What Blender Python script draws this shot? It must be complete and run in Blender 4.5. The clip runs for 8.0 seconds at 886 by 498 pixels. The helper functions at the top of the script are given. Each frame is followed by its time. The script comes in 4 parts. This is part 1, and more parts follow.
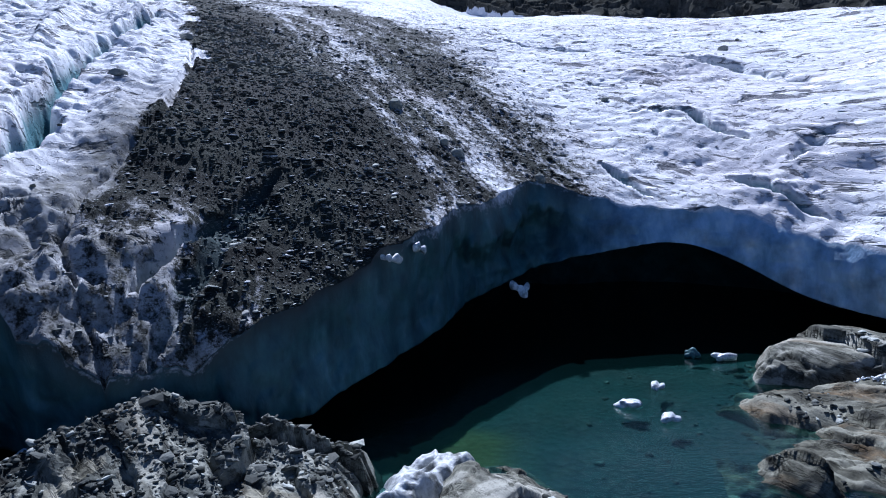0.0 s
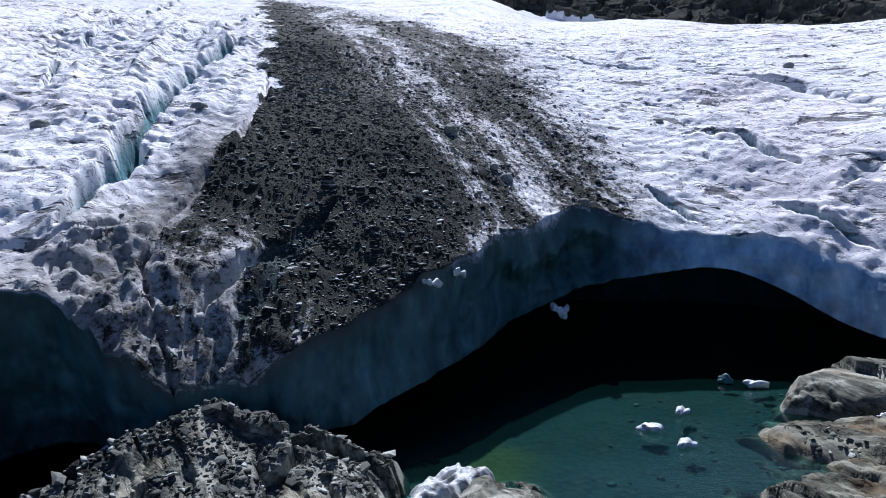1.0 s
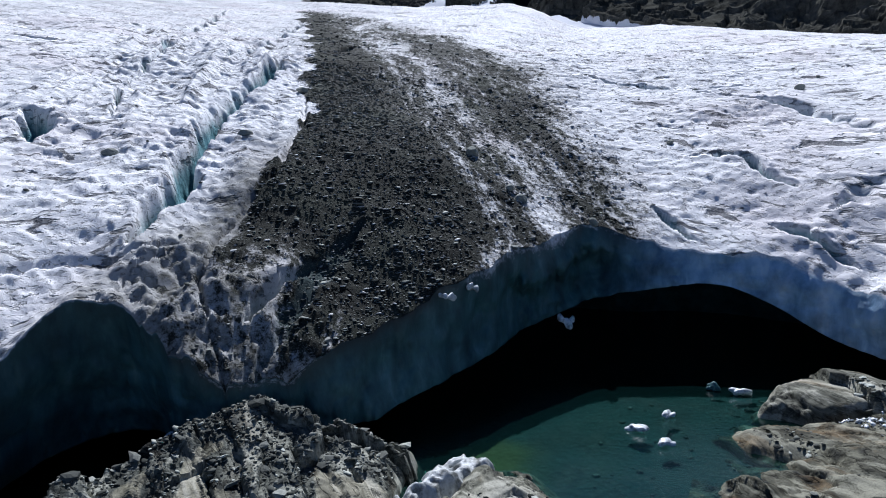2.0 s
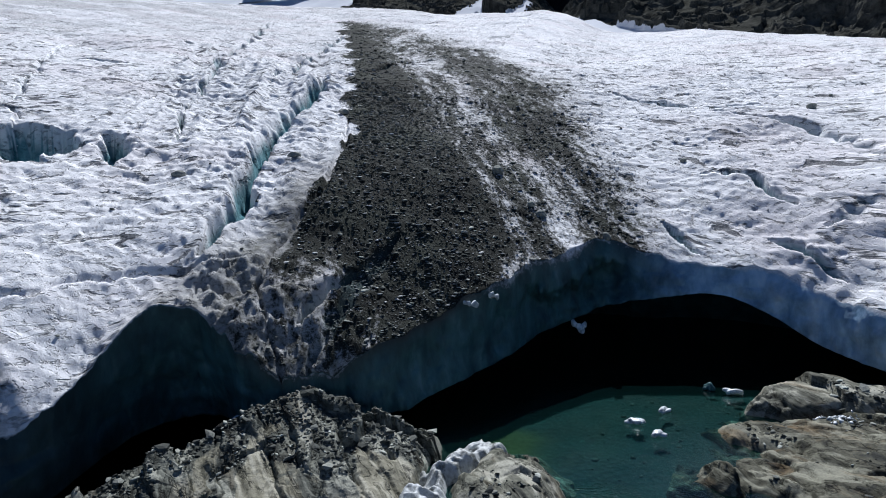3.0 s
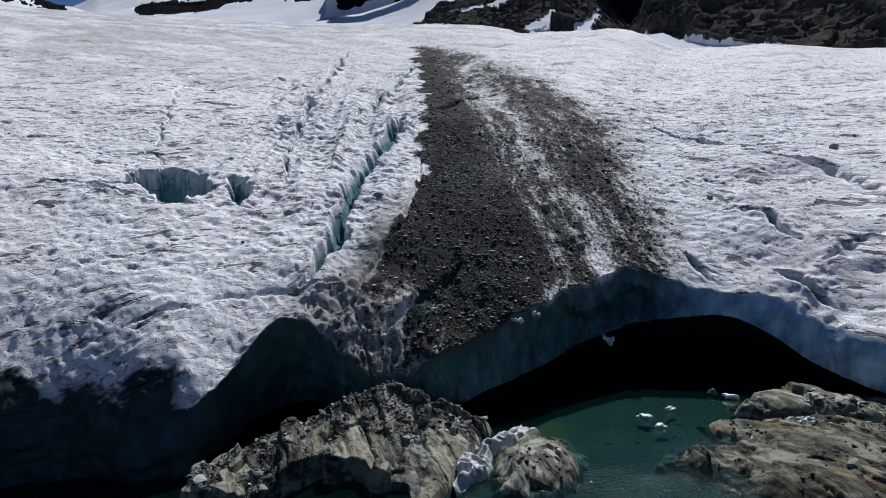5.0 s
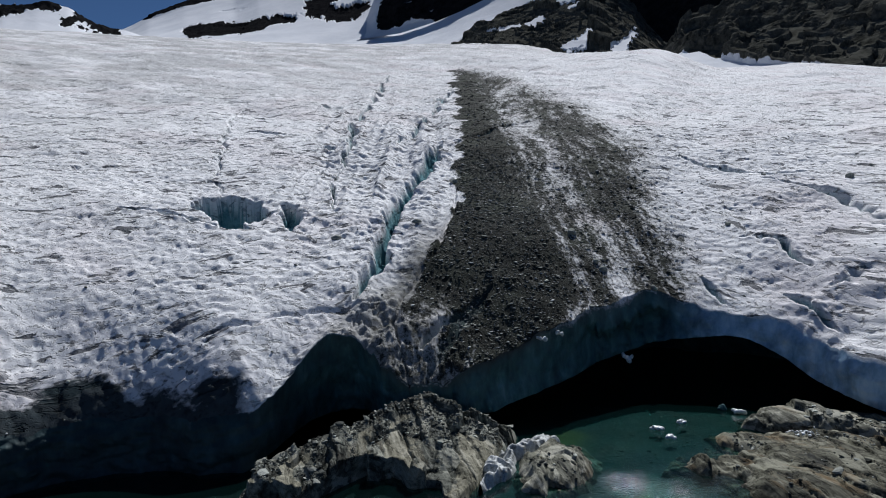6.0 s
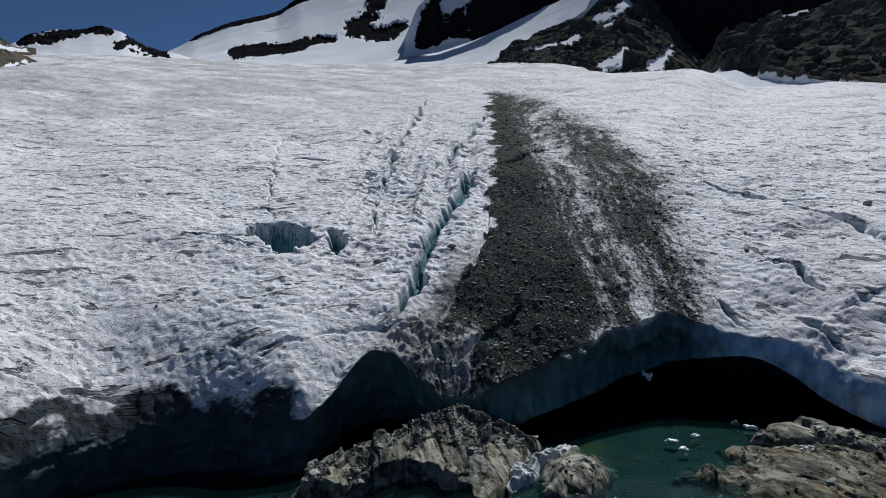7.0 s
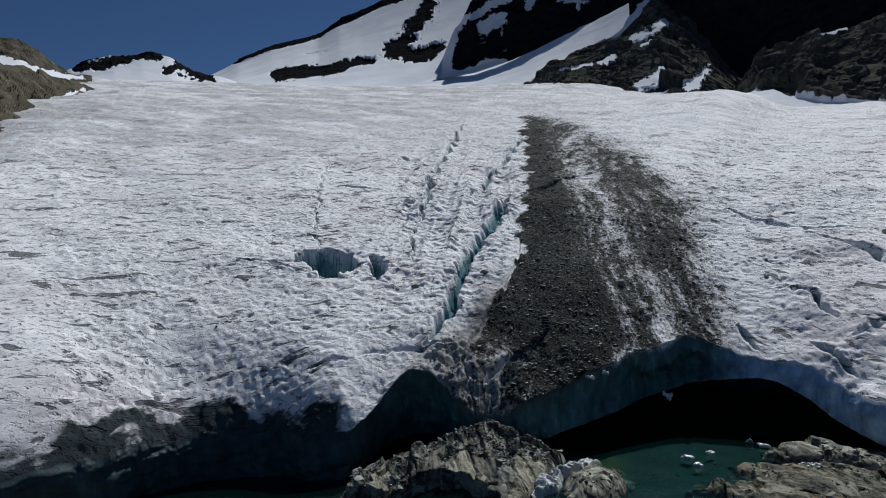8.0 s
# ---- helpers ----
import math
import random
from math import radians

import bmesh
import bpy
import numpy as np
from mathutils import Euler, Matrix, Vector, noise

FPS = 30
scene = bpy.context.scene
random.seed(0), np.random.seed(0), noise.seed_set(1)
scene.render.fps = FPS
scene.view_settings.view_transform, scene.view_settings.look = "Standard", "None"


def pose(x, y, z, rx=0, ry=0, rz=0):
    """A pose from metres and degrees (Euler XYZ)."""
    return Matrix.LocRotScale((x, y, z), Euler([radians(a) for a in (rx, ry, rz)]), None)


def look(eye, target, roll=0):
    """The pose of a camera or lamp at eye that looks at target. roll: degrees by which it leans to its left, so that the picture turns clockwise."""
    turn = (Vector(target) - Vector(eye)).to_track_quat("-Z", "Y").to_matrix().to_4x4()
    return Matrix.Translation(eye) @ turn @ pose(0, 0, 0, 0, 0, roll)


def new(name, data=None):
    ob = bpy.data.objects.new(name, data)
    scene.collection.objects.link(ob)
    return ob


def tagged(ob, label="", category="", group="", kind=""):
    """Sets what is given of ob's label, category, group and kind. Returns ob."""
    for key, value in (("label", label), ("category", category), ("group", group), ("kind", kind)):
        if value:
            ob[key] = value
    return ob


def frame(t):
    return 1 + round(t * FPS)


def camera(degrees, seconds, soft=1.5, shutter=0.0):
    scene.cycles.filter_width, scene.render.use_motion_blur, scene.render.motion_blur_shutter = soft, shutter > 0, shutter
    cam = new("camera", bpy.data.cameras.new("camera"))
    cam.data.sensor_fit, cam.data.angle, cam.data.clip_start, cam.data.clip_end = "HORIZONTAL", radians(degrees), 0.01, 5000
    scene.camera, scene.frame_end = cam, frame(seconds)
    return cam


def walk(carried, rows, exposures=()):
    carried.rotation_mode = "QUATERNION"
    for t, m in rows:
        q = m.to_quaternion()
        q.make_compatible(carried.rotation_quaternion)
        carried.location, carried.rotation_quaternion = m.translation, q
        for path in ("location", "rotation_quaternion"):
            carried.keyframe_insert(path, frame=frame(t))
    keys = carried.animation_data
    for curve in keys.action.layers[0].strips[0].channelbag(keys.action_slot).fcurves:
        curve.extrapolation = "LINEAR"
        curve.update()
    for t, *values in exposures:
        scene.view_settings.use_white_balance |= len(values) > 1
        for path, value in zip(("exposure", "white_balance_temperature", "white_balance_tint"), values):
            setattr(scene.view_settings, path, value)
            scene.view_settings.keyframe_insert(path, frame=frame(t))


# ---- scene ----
cam = camera(65.7, 8.0, soft=1.0)
PATH = [
    (0, (0.791, 0.255, 7.323), (0.719, 2.236, 7.058), -3.4),
    (0.5, (1.575, -0.295, 7.789), (1.38, 1.679, 7.533), -3.3),
    (1, (2.279, -1.199, 8.264), (1.978, 0.763, 8.016), -3.3),
    (1.5, (2.932, -2.45, 8.75), (2.576, -0.497, 8.506), -3.2),
    (3, (4.795, -7.35, 10.177), (4.289, -5.429, 9.944), -3.1),
    (3.5, (5.455, -9.114, 10.666), (4.902, -7.205, 10.434), -3.1),
    (4, (6.158, -10.992, 11.192), (5.557, -9.098, 10.964), -3.1),
    (4.5, (6.878, -12.872, 11.719), (6.231, -10.993, 11.499), -3.1),
    (6, (9.4, -18.36, 13.203), (8.605, -16.531, 13.046), -3.0),
    (6.5, (10.306, -20.114, 13.686), (9.462, -18.306, 13.553), -3.0),
    (7, (11.241, -21.865, 14.121), (10.351, -20.077, 14.013), -2.9),
    (7.5, (12.243, -23.59, 14.593), (11.307, -21.824, 14.512), -2.9),
    (8, (13.349, -25.291, 15.071), (12.365, -23.55, 15.017), -2.9),
]
EXPOSURES = [(0.0, 0.60, 5100, 17), (1.0, 0.58, 5480, 16), (1.5, 0.51, 5580, 14), (3.5, 0.18, 5850, 10), (4.5, 0.04, 5950, 11), (6.5, -0.16, 6000, 9), (8.0, -0.32, 6000, 8)]
walk(cam, [(t, look(eye, target, roll)) for t, eye, target, roll in PATH], EXPOSURES)

# ---- light ----
SUN_EL, SUN_AZ = 46.0, -4.0          # degrees above the horizon, degrees east of +y
world = bpy.data.worlds.new("sky")
scene.world = world
world.use_nodes = True
wn, wl = world.node_tree.nodes, world.node_tree.links
wn.clear()
sky = wn.new("ShaderNodeTexSky")
sky.sky_type, sky.sun_disc = "NISHITA", False
sky.sun_elevation, sky.sun_rotation = radians(SUN_EL), radians(SUN_AZ)
sky.altitude, sky.air_density, sky.dust_density, sky.ozone_density = 3000, 0.95, 0.0, 8.0
back = wn.new("ShaderNodeBackground")
back.inputs["Strength"].default_value = 0.041
wout = wn.new("ShaderNodeOutputWorld")
wl.new(sky.outputs[0], back.inputs[0])
wl.new(back.outputs[0], wout.inputs[0])
sun = new("sun", bpy.data.lights.new("sun", "SUN"))
sun.data.energy, sun.data.angle, sun.data.color = 4.8, radians(0.53), (1.0, 0.97, 0.93)
SUN_DIR = Vector((math.sin(radians(SUN_AZ)) * math.cos(radians(SUN_EL)), math.cos(radians(SUN_AZ)) * math.cos(radians(SUN_EL)), math.sin(radians(SUN_EL))))
sun.matrix_world = look(SUN_DIR * 100, (0, 0, 0))


# ---- noise ----
def lattice(ix, iy, iz, seed):
    h = (ix.astype(np.int64) * 374761393 + iy.astype(np.int64) * 668265263 + iz.astype(np.int64) * 2147483647 + seed * 974711) & 0xFFFFFFFF
    h = ((h ^ (h >> 13)) * 1274126177) & 0xFFFFFFFF
    h = ((h ^ (h >> 16)) * 2246822519) & 0xFFFFFFFF
    return ((h ^ (h >> 15)) & 0xFFFFFF) / float(0xFFFFFF) * 2 - 1


def vnoise(x, y, z=0.0, seed=0):
    """Smooth value noise from -1 to 1."""
    x, y, z = np.broadcast_arrays(np.asarray(x, float), np.asarray(y, float), np.asarray(z, float))
    ix, iy, iz = np.floor(x), np.floor(y), np.floor(z)
    fx, fy, fz = x - ix, y - iy, z - iz
    fx, fy, fz = [f * f * f * (f * (f * 6 - 15) + 10) for f in (fx, fy, fz)]
    flat = not np.any(z)
    total = 0.0
    for dz in ((0,) if flat else (0, 1)):
        wz = 1.0 if flat else (fz if dz else 1 - fz)
        for dy in (0, 1):
            wy = fy if dy else 1 - fy
            total = total + wz * wy * ((1 - fx) * lattice(ix, iy + dy, iz + dz, seed) + fx * lattice(ix + 1, iy + dy, iz + dz, seed))
    return total


def fbm(x, y, z=0.0, octaves=4, seed=0, gain=0.5):
    total, amp, f = 0.0, 1.0, 1.0
    for k in range(octaves):
        total = total + amp * vnoise(np.asarray(x) * f + 17.3 * k, np.asarray(y) * f - 9.1 * k, np.asarray(z) * f, seed + k)
        amp, f = amp * gain, f * 2.03
    return total


def ridged(x, y, z=0.0, octaves=4, seed=0, gain=0.5):
    total, amp, f = 0.0, 1.0, 1.0
    for k in range(octaves):
        n = 1 - np.abs(vnoise(np.asarray(x) * f + 5.7 * k, np.asarray(y) * f + 3.3 * k, np.asarray(z) * f, seed + k)) * 2
        total, amp, f = total + amp * n, amp * gain, f * 2.07
    return total


def smooth(a, b, x):
    t = np.clip((np.asarray(x, float) - a) / (b - a), 0, 1)
    return t * t * (3 - 2 * t)


def glide(knots, values, at):
    """Monotone-free cubic interpolation through a few knots."""
    k, v = np.asarray(knots, float), np.asarray(values, float)
    m = np.gradient(v, k)
    at = np.clip(at, k[0], k[-1])
    i = np.clip(np.searchsorted(k, at) - 1, 0, len(k) - 2)
    h = k[i + 1] - k[i]
    t = (at - k[i]) / h
    return ((2 * t**3 - 3 * t**2 + 1) * v[i] + (t**3 - 2 * t**2 + t) * h * m[i] + (-2 * t**3 + 3 * t**2) * v[i + 1] + (t**3 - t**2) * h * m[i + 1])


def facets(x, y, seed, rise=0.5):
    """Tilted blocks parted by sharp steps: each cell is a plane of its own. Also the distance from a joint."""
    ix, iy = np.floor(x), np.floor(y)
    best, second, out = np.full(x.shape, 1e9), np.full(x.shape, 1e9), np.zeros(x.shape)
    for ox in (-1, 0, 1):
        for oy in (-1, 0, 1):
            jx, jy = ix + ox, iy + oy
            one = np.zeros_like(jx)
            px, py = jx + 0.5 + 0.45 * lattice(jx, jy, one, seed), jy + 0.5 + 0.45 * lattice(jx, jy, one + 1, seed)
            r = np.hypot(x - px, y - py)
            plane = lattice(jx, jy, one + 2, seed) + rise * ((x - px) * lattice(jx, jy, one + 3, seed) + (y - py) * lattice(jx, jy, one + 4, seed)) * 2
            near = r < best
            second = np.where(near, best, np.minimum(second, r))
            out, best = np.where(near, plane, out), np.where(near, r, best)
    return out, second - best


# ---- materials ----
class Nodes:
    """A small builder for node materials."""

    def __init__(self, name):
        self.mat = bpy.data.materials.new(name)
        self.mat.use_nodes = True
        self.tree = self.mat.node_tree
        self.tree.nodes.clear()
        self.out = self.tree.nodes.new("ShaderNodeOutputMaterial")
        self.coord = self.tree.nodes.new("ShaderNodeNewGeometry").outputs["Position"]

    def node(self, kind, **values):
        n = self.tree.nodes.new(kind)
        for key, value in values.items():
            setattr(n, key, value)
        return n

    def link(self, a, b):
        self.tree.links.new(a, b)

    def put(self, socket, value):
        if hasattr(value, "is_linked"):
            self.link(value, socket)
        else:
            socket.default_value = value

    def noise(self, scale, detail=4.0, rough=0.55, stretch=None, distortion=0.0):
        n = self.node("ShaderNodeTexNoise")
        n.inputs["Scale"].default_value, n.inputs["Detail"].default_value = scale, detail
        n.inputs["Roughness"].default_value, n.inputs["Distortion"].default_value = rough, distortion
        src = self.coord
        if stretch:
            m = self.node("ShaderNodeMapping", vector_type="TEXTURE")
            m.inputs["Rotation"].default_value = [radians(a) for a in stretch[1]]
            m.inputs["Scale"].default_value = [1 / a for a in stretch[0]]
            self.link(src, m.inputs["Vector"])
            src = m.outputs[0]
        self.link(src, n.inputs["Vector"])
        return n.outputs["Fac"]

    def cells(self, scale, feature="F1", out="Distance"):
        n = self.node("ShaderNodeTexVoronoi", feature=feature)
        n.inputs["Scale"].default_value = scale
        self.link(self.coord, n.inputs["Vector"])
        return n.outputs[out]

    def attr(self, name):
        return self.node("ShaderNodeAttribute", attribute_name=name).outputs["Fac"]

    def ramp(self, fac, stops):
        r = self.node("ShaderNodeValToRGB")
        while len(r.color_ramp.elements) < len(stops):
            r.color_ramp.elements.new(0.5)
        for e, (p, c) in zip(r.color_ramp.elements, stops):
            e.position = p
            e.color = (c, c, c, 1) if isinstance(c, (int, float)) else (*c, 1)
        self.put(r.inputs["Fac"], fac)
        return r.outputs["Color"]

    def axis(self, name):
        x = self.node("ShaderNodeSeparateXYZ")
        self.link(self.coord, x.inputs[0])
        return x.outputs[name]

    def math(self, op, a, b=0.0, clamp=False):
        n = self.node("ShaderNodeMath", operation=op, use_clamp=clamp)
        self.put(n.inputs[0], a)
        self.put(n.inputs[1], b)
        return n.outputs[0]

    def mix(self, fac, a, b, blend="MIX"):
        n = self.node("ShaderNodeMix", data_type="RGBA", blend_type=blend)
        self.put(n.inputs["Factor"], fac)
        for sock, v in ((n.inputs[6], a), (n.inputs[7], b)):
            self.put(sock, (*v, 1) if isinstance(v, tuple) else v)
        return n.outputs[2]

    def bump(self, height, strength, distance, normal=None):
        n = self.node("ShaderNodeBump")
        n.inputs["Strength"].default_value, n.inputs["Distance"].default_value = strength, distance
        self.put(n.inputs["Height"], height)
        if normal is not None:
            self.link(normal, n.inputs["Normal"])
        return n.outputs[0]

    def random(self):
        return self.node("ShaderNodeNewGeometry").outputs["Random Per Island"]

    def up(self):
        g = self.node("ShaderNodeNewGeometry")
        x = self.node("ShaderNodeSeparateXYZ")
        self.link(g.outputs["True Normal"], x.inputs[0])
        return x.outputs["Z"]

    def done(self, color, rough, normal=None, **more):
        b = self.node("ShaderNodeBsdfPrincipled")
        self.put(b.inputs["Base Color"], (*color, 1) if isinstance(color, tuple) else color)
        self.put(b.inputs["Roughness"], rough)
        if normal is not None:
            self.link(normal, b.inputs["Normal"])
        for key, value in more.items():
            self.put(b.inputs[key.replace("_", " ")], value)
        self.link(b.outputs[0], self.out.inputs[0])
        return self.mat


def make_crust():
    """Weathered glacier surface: white crust, nicks along the slope with painted shade, and debris where the moraine
    lies.
    """
    n = Nodes("weathered_ice")
    east = n.ramp(n.math("MULTIPLY", n.math("ADD", n.axis("X"), 12.0), 0.11), [(0.0, 0.0), (1.0, 1.0)])

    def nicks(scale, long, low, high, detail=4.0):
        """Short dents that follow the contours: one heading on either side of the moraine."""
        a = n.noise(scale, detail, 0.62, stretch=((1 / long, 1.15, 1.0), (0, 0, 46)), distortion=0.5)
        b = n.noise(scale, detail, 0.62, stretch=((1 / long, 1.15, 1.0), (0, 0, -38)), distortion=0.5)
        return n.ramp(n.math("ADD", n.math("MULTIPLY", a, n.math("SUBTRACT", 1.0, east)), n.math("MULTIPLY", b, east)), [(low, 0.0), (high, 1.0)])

    big = n.noise(0.10, 3)
    mid = n.noise(1.3, 6, 0.65)
    fine = n.noise(13.0, 5, 0.7)
    grain = n.noise(3.6, 7, 0.75)
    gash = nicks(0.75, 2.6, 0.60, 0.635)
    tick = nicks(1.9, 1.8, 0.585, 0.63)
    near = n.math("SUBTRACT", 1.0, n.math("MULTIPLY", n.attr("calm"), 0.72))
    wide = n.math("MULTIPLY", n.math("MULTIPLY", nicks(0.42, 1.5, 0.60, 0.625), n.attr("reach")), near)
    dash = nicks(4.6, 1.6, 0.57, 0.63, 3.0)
    white = n.ramp(mid, [(0.25, (0.84, 0.84, 0.855)), (0.5, (0.92, 0.915, 0.92)), (0.75, (0.96, 0.955, 0.955))])
    low = n.attr("hollow")
    rich = n.math("MULTIPLY", n.ramp(n.noise(0.16, 4, 0.6), [(0.36, 0.3), (0.62, 1.0)]), n.math("SUBTRACT", 1.0, n.math("MULTIPLY", n.attr("calm"), 0.72)))
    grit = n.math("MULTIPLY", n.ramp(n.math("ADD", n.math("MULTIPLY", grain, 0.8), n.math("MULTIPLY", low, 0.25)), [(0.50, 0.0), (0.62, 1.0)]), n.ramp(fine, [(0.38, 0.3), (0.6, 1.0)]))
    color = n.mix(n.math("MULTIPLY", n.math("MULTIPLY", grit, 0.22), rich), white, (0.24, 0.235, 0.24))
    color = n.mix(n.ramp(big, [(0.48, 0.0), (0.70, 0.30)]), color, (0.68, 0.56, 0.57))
    # the dark colours put shade into the nicks, beside their bump
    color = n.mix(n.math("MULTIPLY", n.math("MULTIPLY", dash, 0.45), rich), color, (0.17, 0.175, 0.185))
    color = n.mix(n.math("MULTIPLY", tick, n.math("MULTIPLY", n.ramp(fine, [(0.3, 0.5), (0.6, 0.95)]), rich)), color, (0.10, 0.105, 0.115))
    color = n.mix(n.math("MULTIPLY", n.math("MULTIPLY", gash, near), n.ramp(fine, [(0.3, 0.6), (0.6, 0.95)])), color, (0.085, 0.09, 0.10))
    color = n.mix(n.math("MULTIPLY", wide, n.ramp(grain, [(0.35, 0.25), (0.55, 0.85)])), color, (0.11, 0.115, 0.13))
    dirt = n.attr("debris")
    ragged = n.math("ADD", n.math("MULTIPLY", n.math("SUBTRACT", n.noise(4.0, 8, 0.82), 0.5), 2.0), n.math("MULTIPLY", n.math("SUBTRACT", n.noise(1.5, 6, 0.7, stretch=((1.6, 0.35, 1.0), (0, 0, 24))), 0.5), 1.3))
    cover = n.ramp(n.math("ADD", n.math("MULTIPLY", dirt, 1.3), ragged), [(0.30, 0.0), (0.56, 1.0)])
    silt = n.ramp(n.noise(9.0, 8, 0.8), [(0.34, (0.0098, 0.0103, 0.0087)), (0.5, (0.0245, 0.0257, 0.0215)), (0.68, (0.064, 0.067, 0.055))])
    fleck = n.noise(17.0, 4, 0.7)
    silt = n.mix(n.ramp(fleck, [(0.585, 0.0), (0.62, 0.75)]), silt, (0.19, 0.195, 0.18))
    silt = n.mix(n.ramp(n.noise(0.35, 6, 0.65), [(0.4, 0.5), (0.6, 0.0)]), silt, (0.020, 0.021, 0.019))
    silt = n.mix(n.math("MULTIPLY", n.ramp(n.noise(0.22, 5, 0.65), [(0.46, 0.0), (0.62, 0.6)]), n.ramp(fleck, [(0.4, 0.3), (0.6, 1.0)])), silt, (0.088, 0.100, 0.074))
    stain = n.math("MULTIPLY", n.attr("film"), n.ramp(n.noise(2.2, 7, 0.72), [(0.32, 1.0), (0.66, 0.58)]))
    # dark band at the western brink: shade painted into the crust colour
    color = n.mix(n.ramp(n.math("ADD", n.attr("bare_or_shade"), n.math("MULTIPLY", n.math("SUBTRACT", grain, 0.5), 0.7)), [(0.25, 0.0), (0.7, 0.96)]), color, n.ramp(mid, [(0.3, (0.008, 0.015, 0.018)), (0.7, (0.035, 0.055, 0.062))]))
    color = n.mix(stain, color, (0.115, 0.115, 0.095))
    color = n.mix(cover, color, silt)
    color = n.mix(n.attr("blue"), color, n.ramp(mid, [(0.3, (0.06, 0.17, 0.20)), (0.7, (0.24, 0.43, 0.48))]))
    h = n.math("ADD", n.math("MULTIPLY", mid, 0.5), n.math("ADD", n.math("MULTIPLY", fine, 0.3), n.math("MULTIPLY", grain, 0.45)))
    dents = n.math("MULTIPLY", n.math("ADD", tick, n.math("MULTIPLY", dash, 0.45)), -1.0)
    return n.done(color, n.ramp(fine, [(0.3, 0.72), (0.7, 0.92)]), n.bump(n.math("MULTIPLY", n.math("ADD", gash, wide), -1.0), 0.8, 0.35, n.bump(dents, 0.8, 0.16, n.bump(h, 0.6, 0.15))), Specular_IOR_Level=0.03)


def make_blue_ice():
    """Bare clear ice of the front and the cave, with rotten white crust hanging over its brim."""
    n = Nodes("bare_glacier_ice")
    mid = n.noise(0.7, 5, 0.55)
    drip = n.noise(0.9, 6, 0.62, stretch=((1.5, 1.5, 0.6), (0, 0, 0)))
    fine = n.noise(5.0, 6, 0.7)
    clear = n.ramp(drip, [(0.3, (0.030, 0.080, 0.088)), (0.55, (0.075, 0.175, 0.185)), (0.75, (0.16, 0.30, 0.315))])
    pure = n.ramp(drip, [(0.3, (0.20, 0.36, 0.54)), (0.55, (0.42, 0.60, 0.78)), (0.75, (0.64, 0.76, 0.86))])
    color = n.mix(n.attr("pure"), clear, pure)
    color = n.mix(n.ramp(mid, [(0.45, 0.0), (0.7, 0.6)]), color, (0.018, 0.026, 0.03))
    color = n.mix(n.attr("debris"), color, (0.045, 0.045, 0.042))
    # shade of the west face and cave roof, painted into the ice colour
    color = n.mix(n.math("MULTIPLY", n.attr("ice_shade"), 0.7), color, (0.006, 0.012, 0.017))
    rime = n.math("ADD", n.attr("rime"), n.math("MULTIPLY", n.math("SUBTRACT", fine, 0.5), 0.9))
    color = n.mix(n.ramp(rime, [(0.35, 0.0), (0.75, 1.0)]), color, n.ramp(fine, [(0.3, (0.45, 0.47, 0.50)), (0.6, (0.78, 0.80, 0.84))]))
    h = n.math("ADD", drip, n.math("MULTIPLY", fine, 0.35))
    return n.done(color, n.ramp(mid, [(0.3, 0.42), (0.7, 0.65)]), n.bump(h, 0.5, 0.15), Specular_IOR_Level=0.3)


def make_rock(name, tones, warm=0.3, scale=1.0, relief=0.7):
    """Foliated rock: grey sheets, pale weathered patches, dark wet streaks, rust, tan bare slabs."""
    n = Nodes(name)
    band = n.noise(1.3 * scale, 7, 0.62, stretch=((0.22, 1.7, 2.4), (10, 16, -50)), distortion=0.3)
    patch = n.noise(0.75 * scale, 6, 0.62, stretch=((0.5, 1.2, 1.2), (0, 0, -50)), distortion=0.8)
    spot = n.noise(0.6 * scale, 5, 0.62, stretch=((0.35, 1.5, 1.5), (0, 0, -50)))
    fine = n.noise(13 * scale, 6, 0.72)
    color = n.ramp(band, [(0.30, tones[0]), (0.45, tones[1]), (0.60, tones[2])])
    color = n.mix(n.ramp(patch, [(0.52, 0.0), (0.58, 0.9)]), color, tones[3])
    color = n.mix(n.ramp(patch, [(0.36, 0.85), (0.43, 0.0)]), color, (0.028, 0.030, 0.027))
    color = n.mix(n.math("MULTIPLY", n.ramp(spot, [(0.54, 0.0), (0.66, 1.0)]), warm), color, (0.22, 0.145, 0.07))
    bare_or_shade = n.math("ADD", n.attr("sheet"), n.math("MULTIPLY", n.math("SUBTRACT", fine, 0.5), 0.35))
    tan = n.ramp(band, [(0.35, (0.10, 0.095, 0.068)), (0.5, (0.27, 0.255, 0.19)), (0.62, (0.42, 0.40, 0.32))])
    color = n.mix(n.ramp(bare_or_shade, [(0.42, 0.0), (0.52, 0.92)]), color, tan)
    color = n.mix(n.ramp(fine, [(0.34, 0.45), (0.5, 0.0)]), color, (0.04, 0.04, 0.038))
    seam = n.noise(1.1 * scale, 7, 0.6, stretch=((0.30, 1.5, 1.5), (0, 12, -46)), distortion=0.5)
    crack = n.ramp(seam, [(0.462, 0.0), (0.478, 1.0), (0.488, 1.0), (0.505, 0.0)])
    crack = n.math("MULTIPLY", crack, n.ramp(patch, [(0.40, 1.0), (0.62, 0.15)]))
    color = n.mix(n.math("MULTIPLY", crack, 0.85), color, (0.012, 0.012, 0.010))
    h = n.math("SUBTRACT", n.math("ADD", n.math("MULTIPLY", band, 0.9), n.math("MULTIPLY", fine, 0.3)), n.math("MULTIPLY", crack, 0.5))
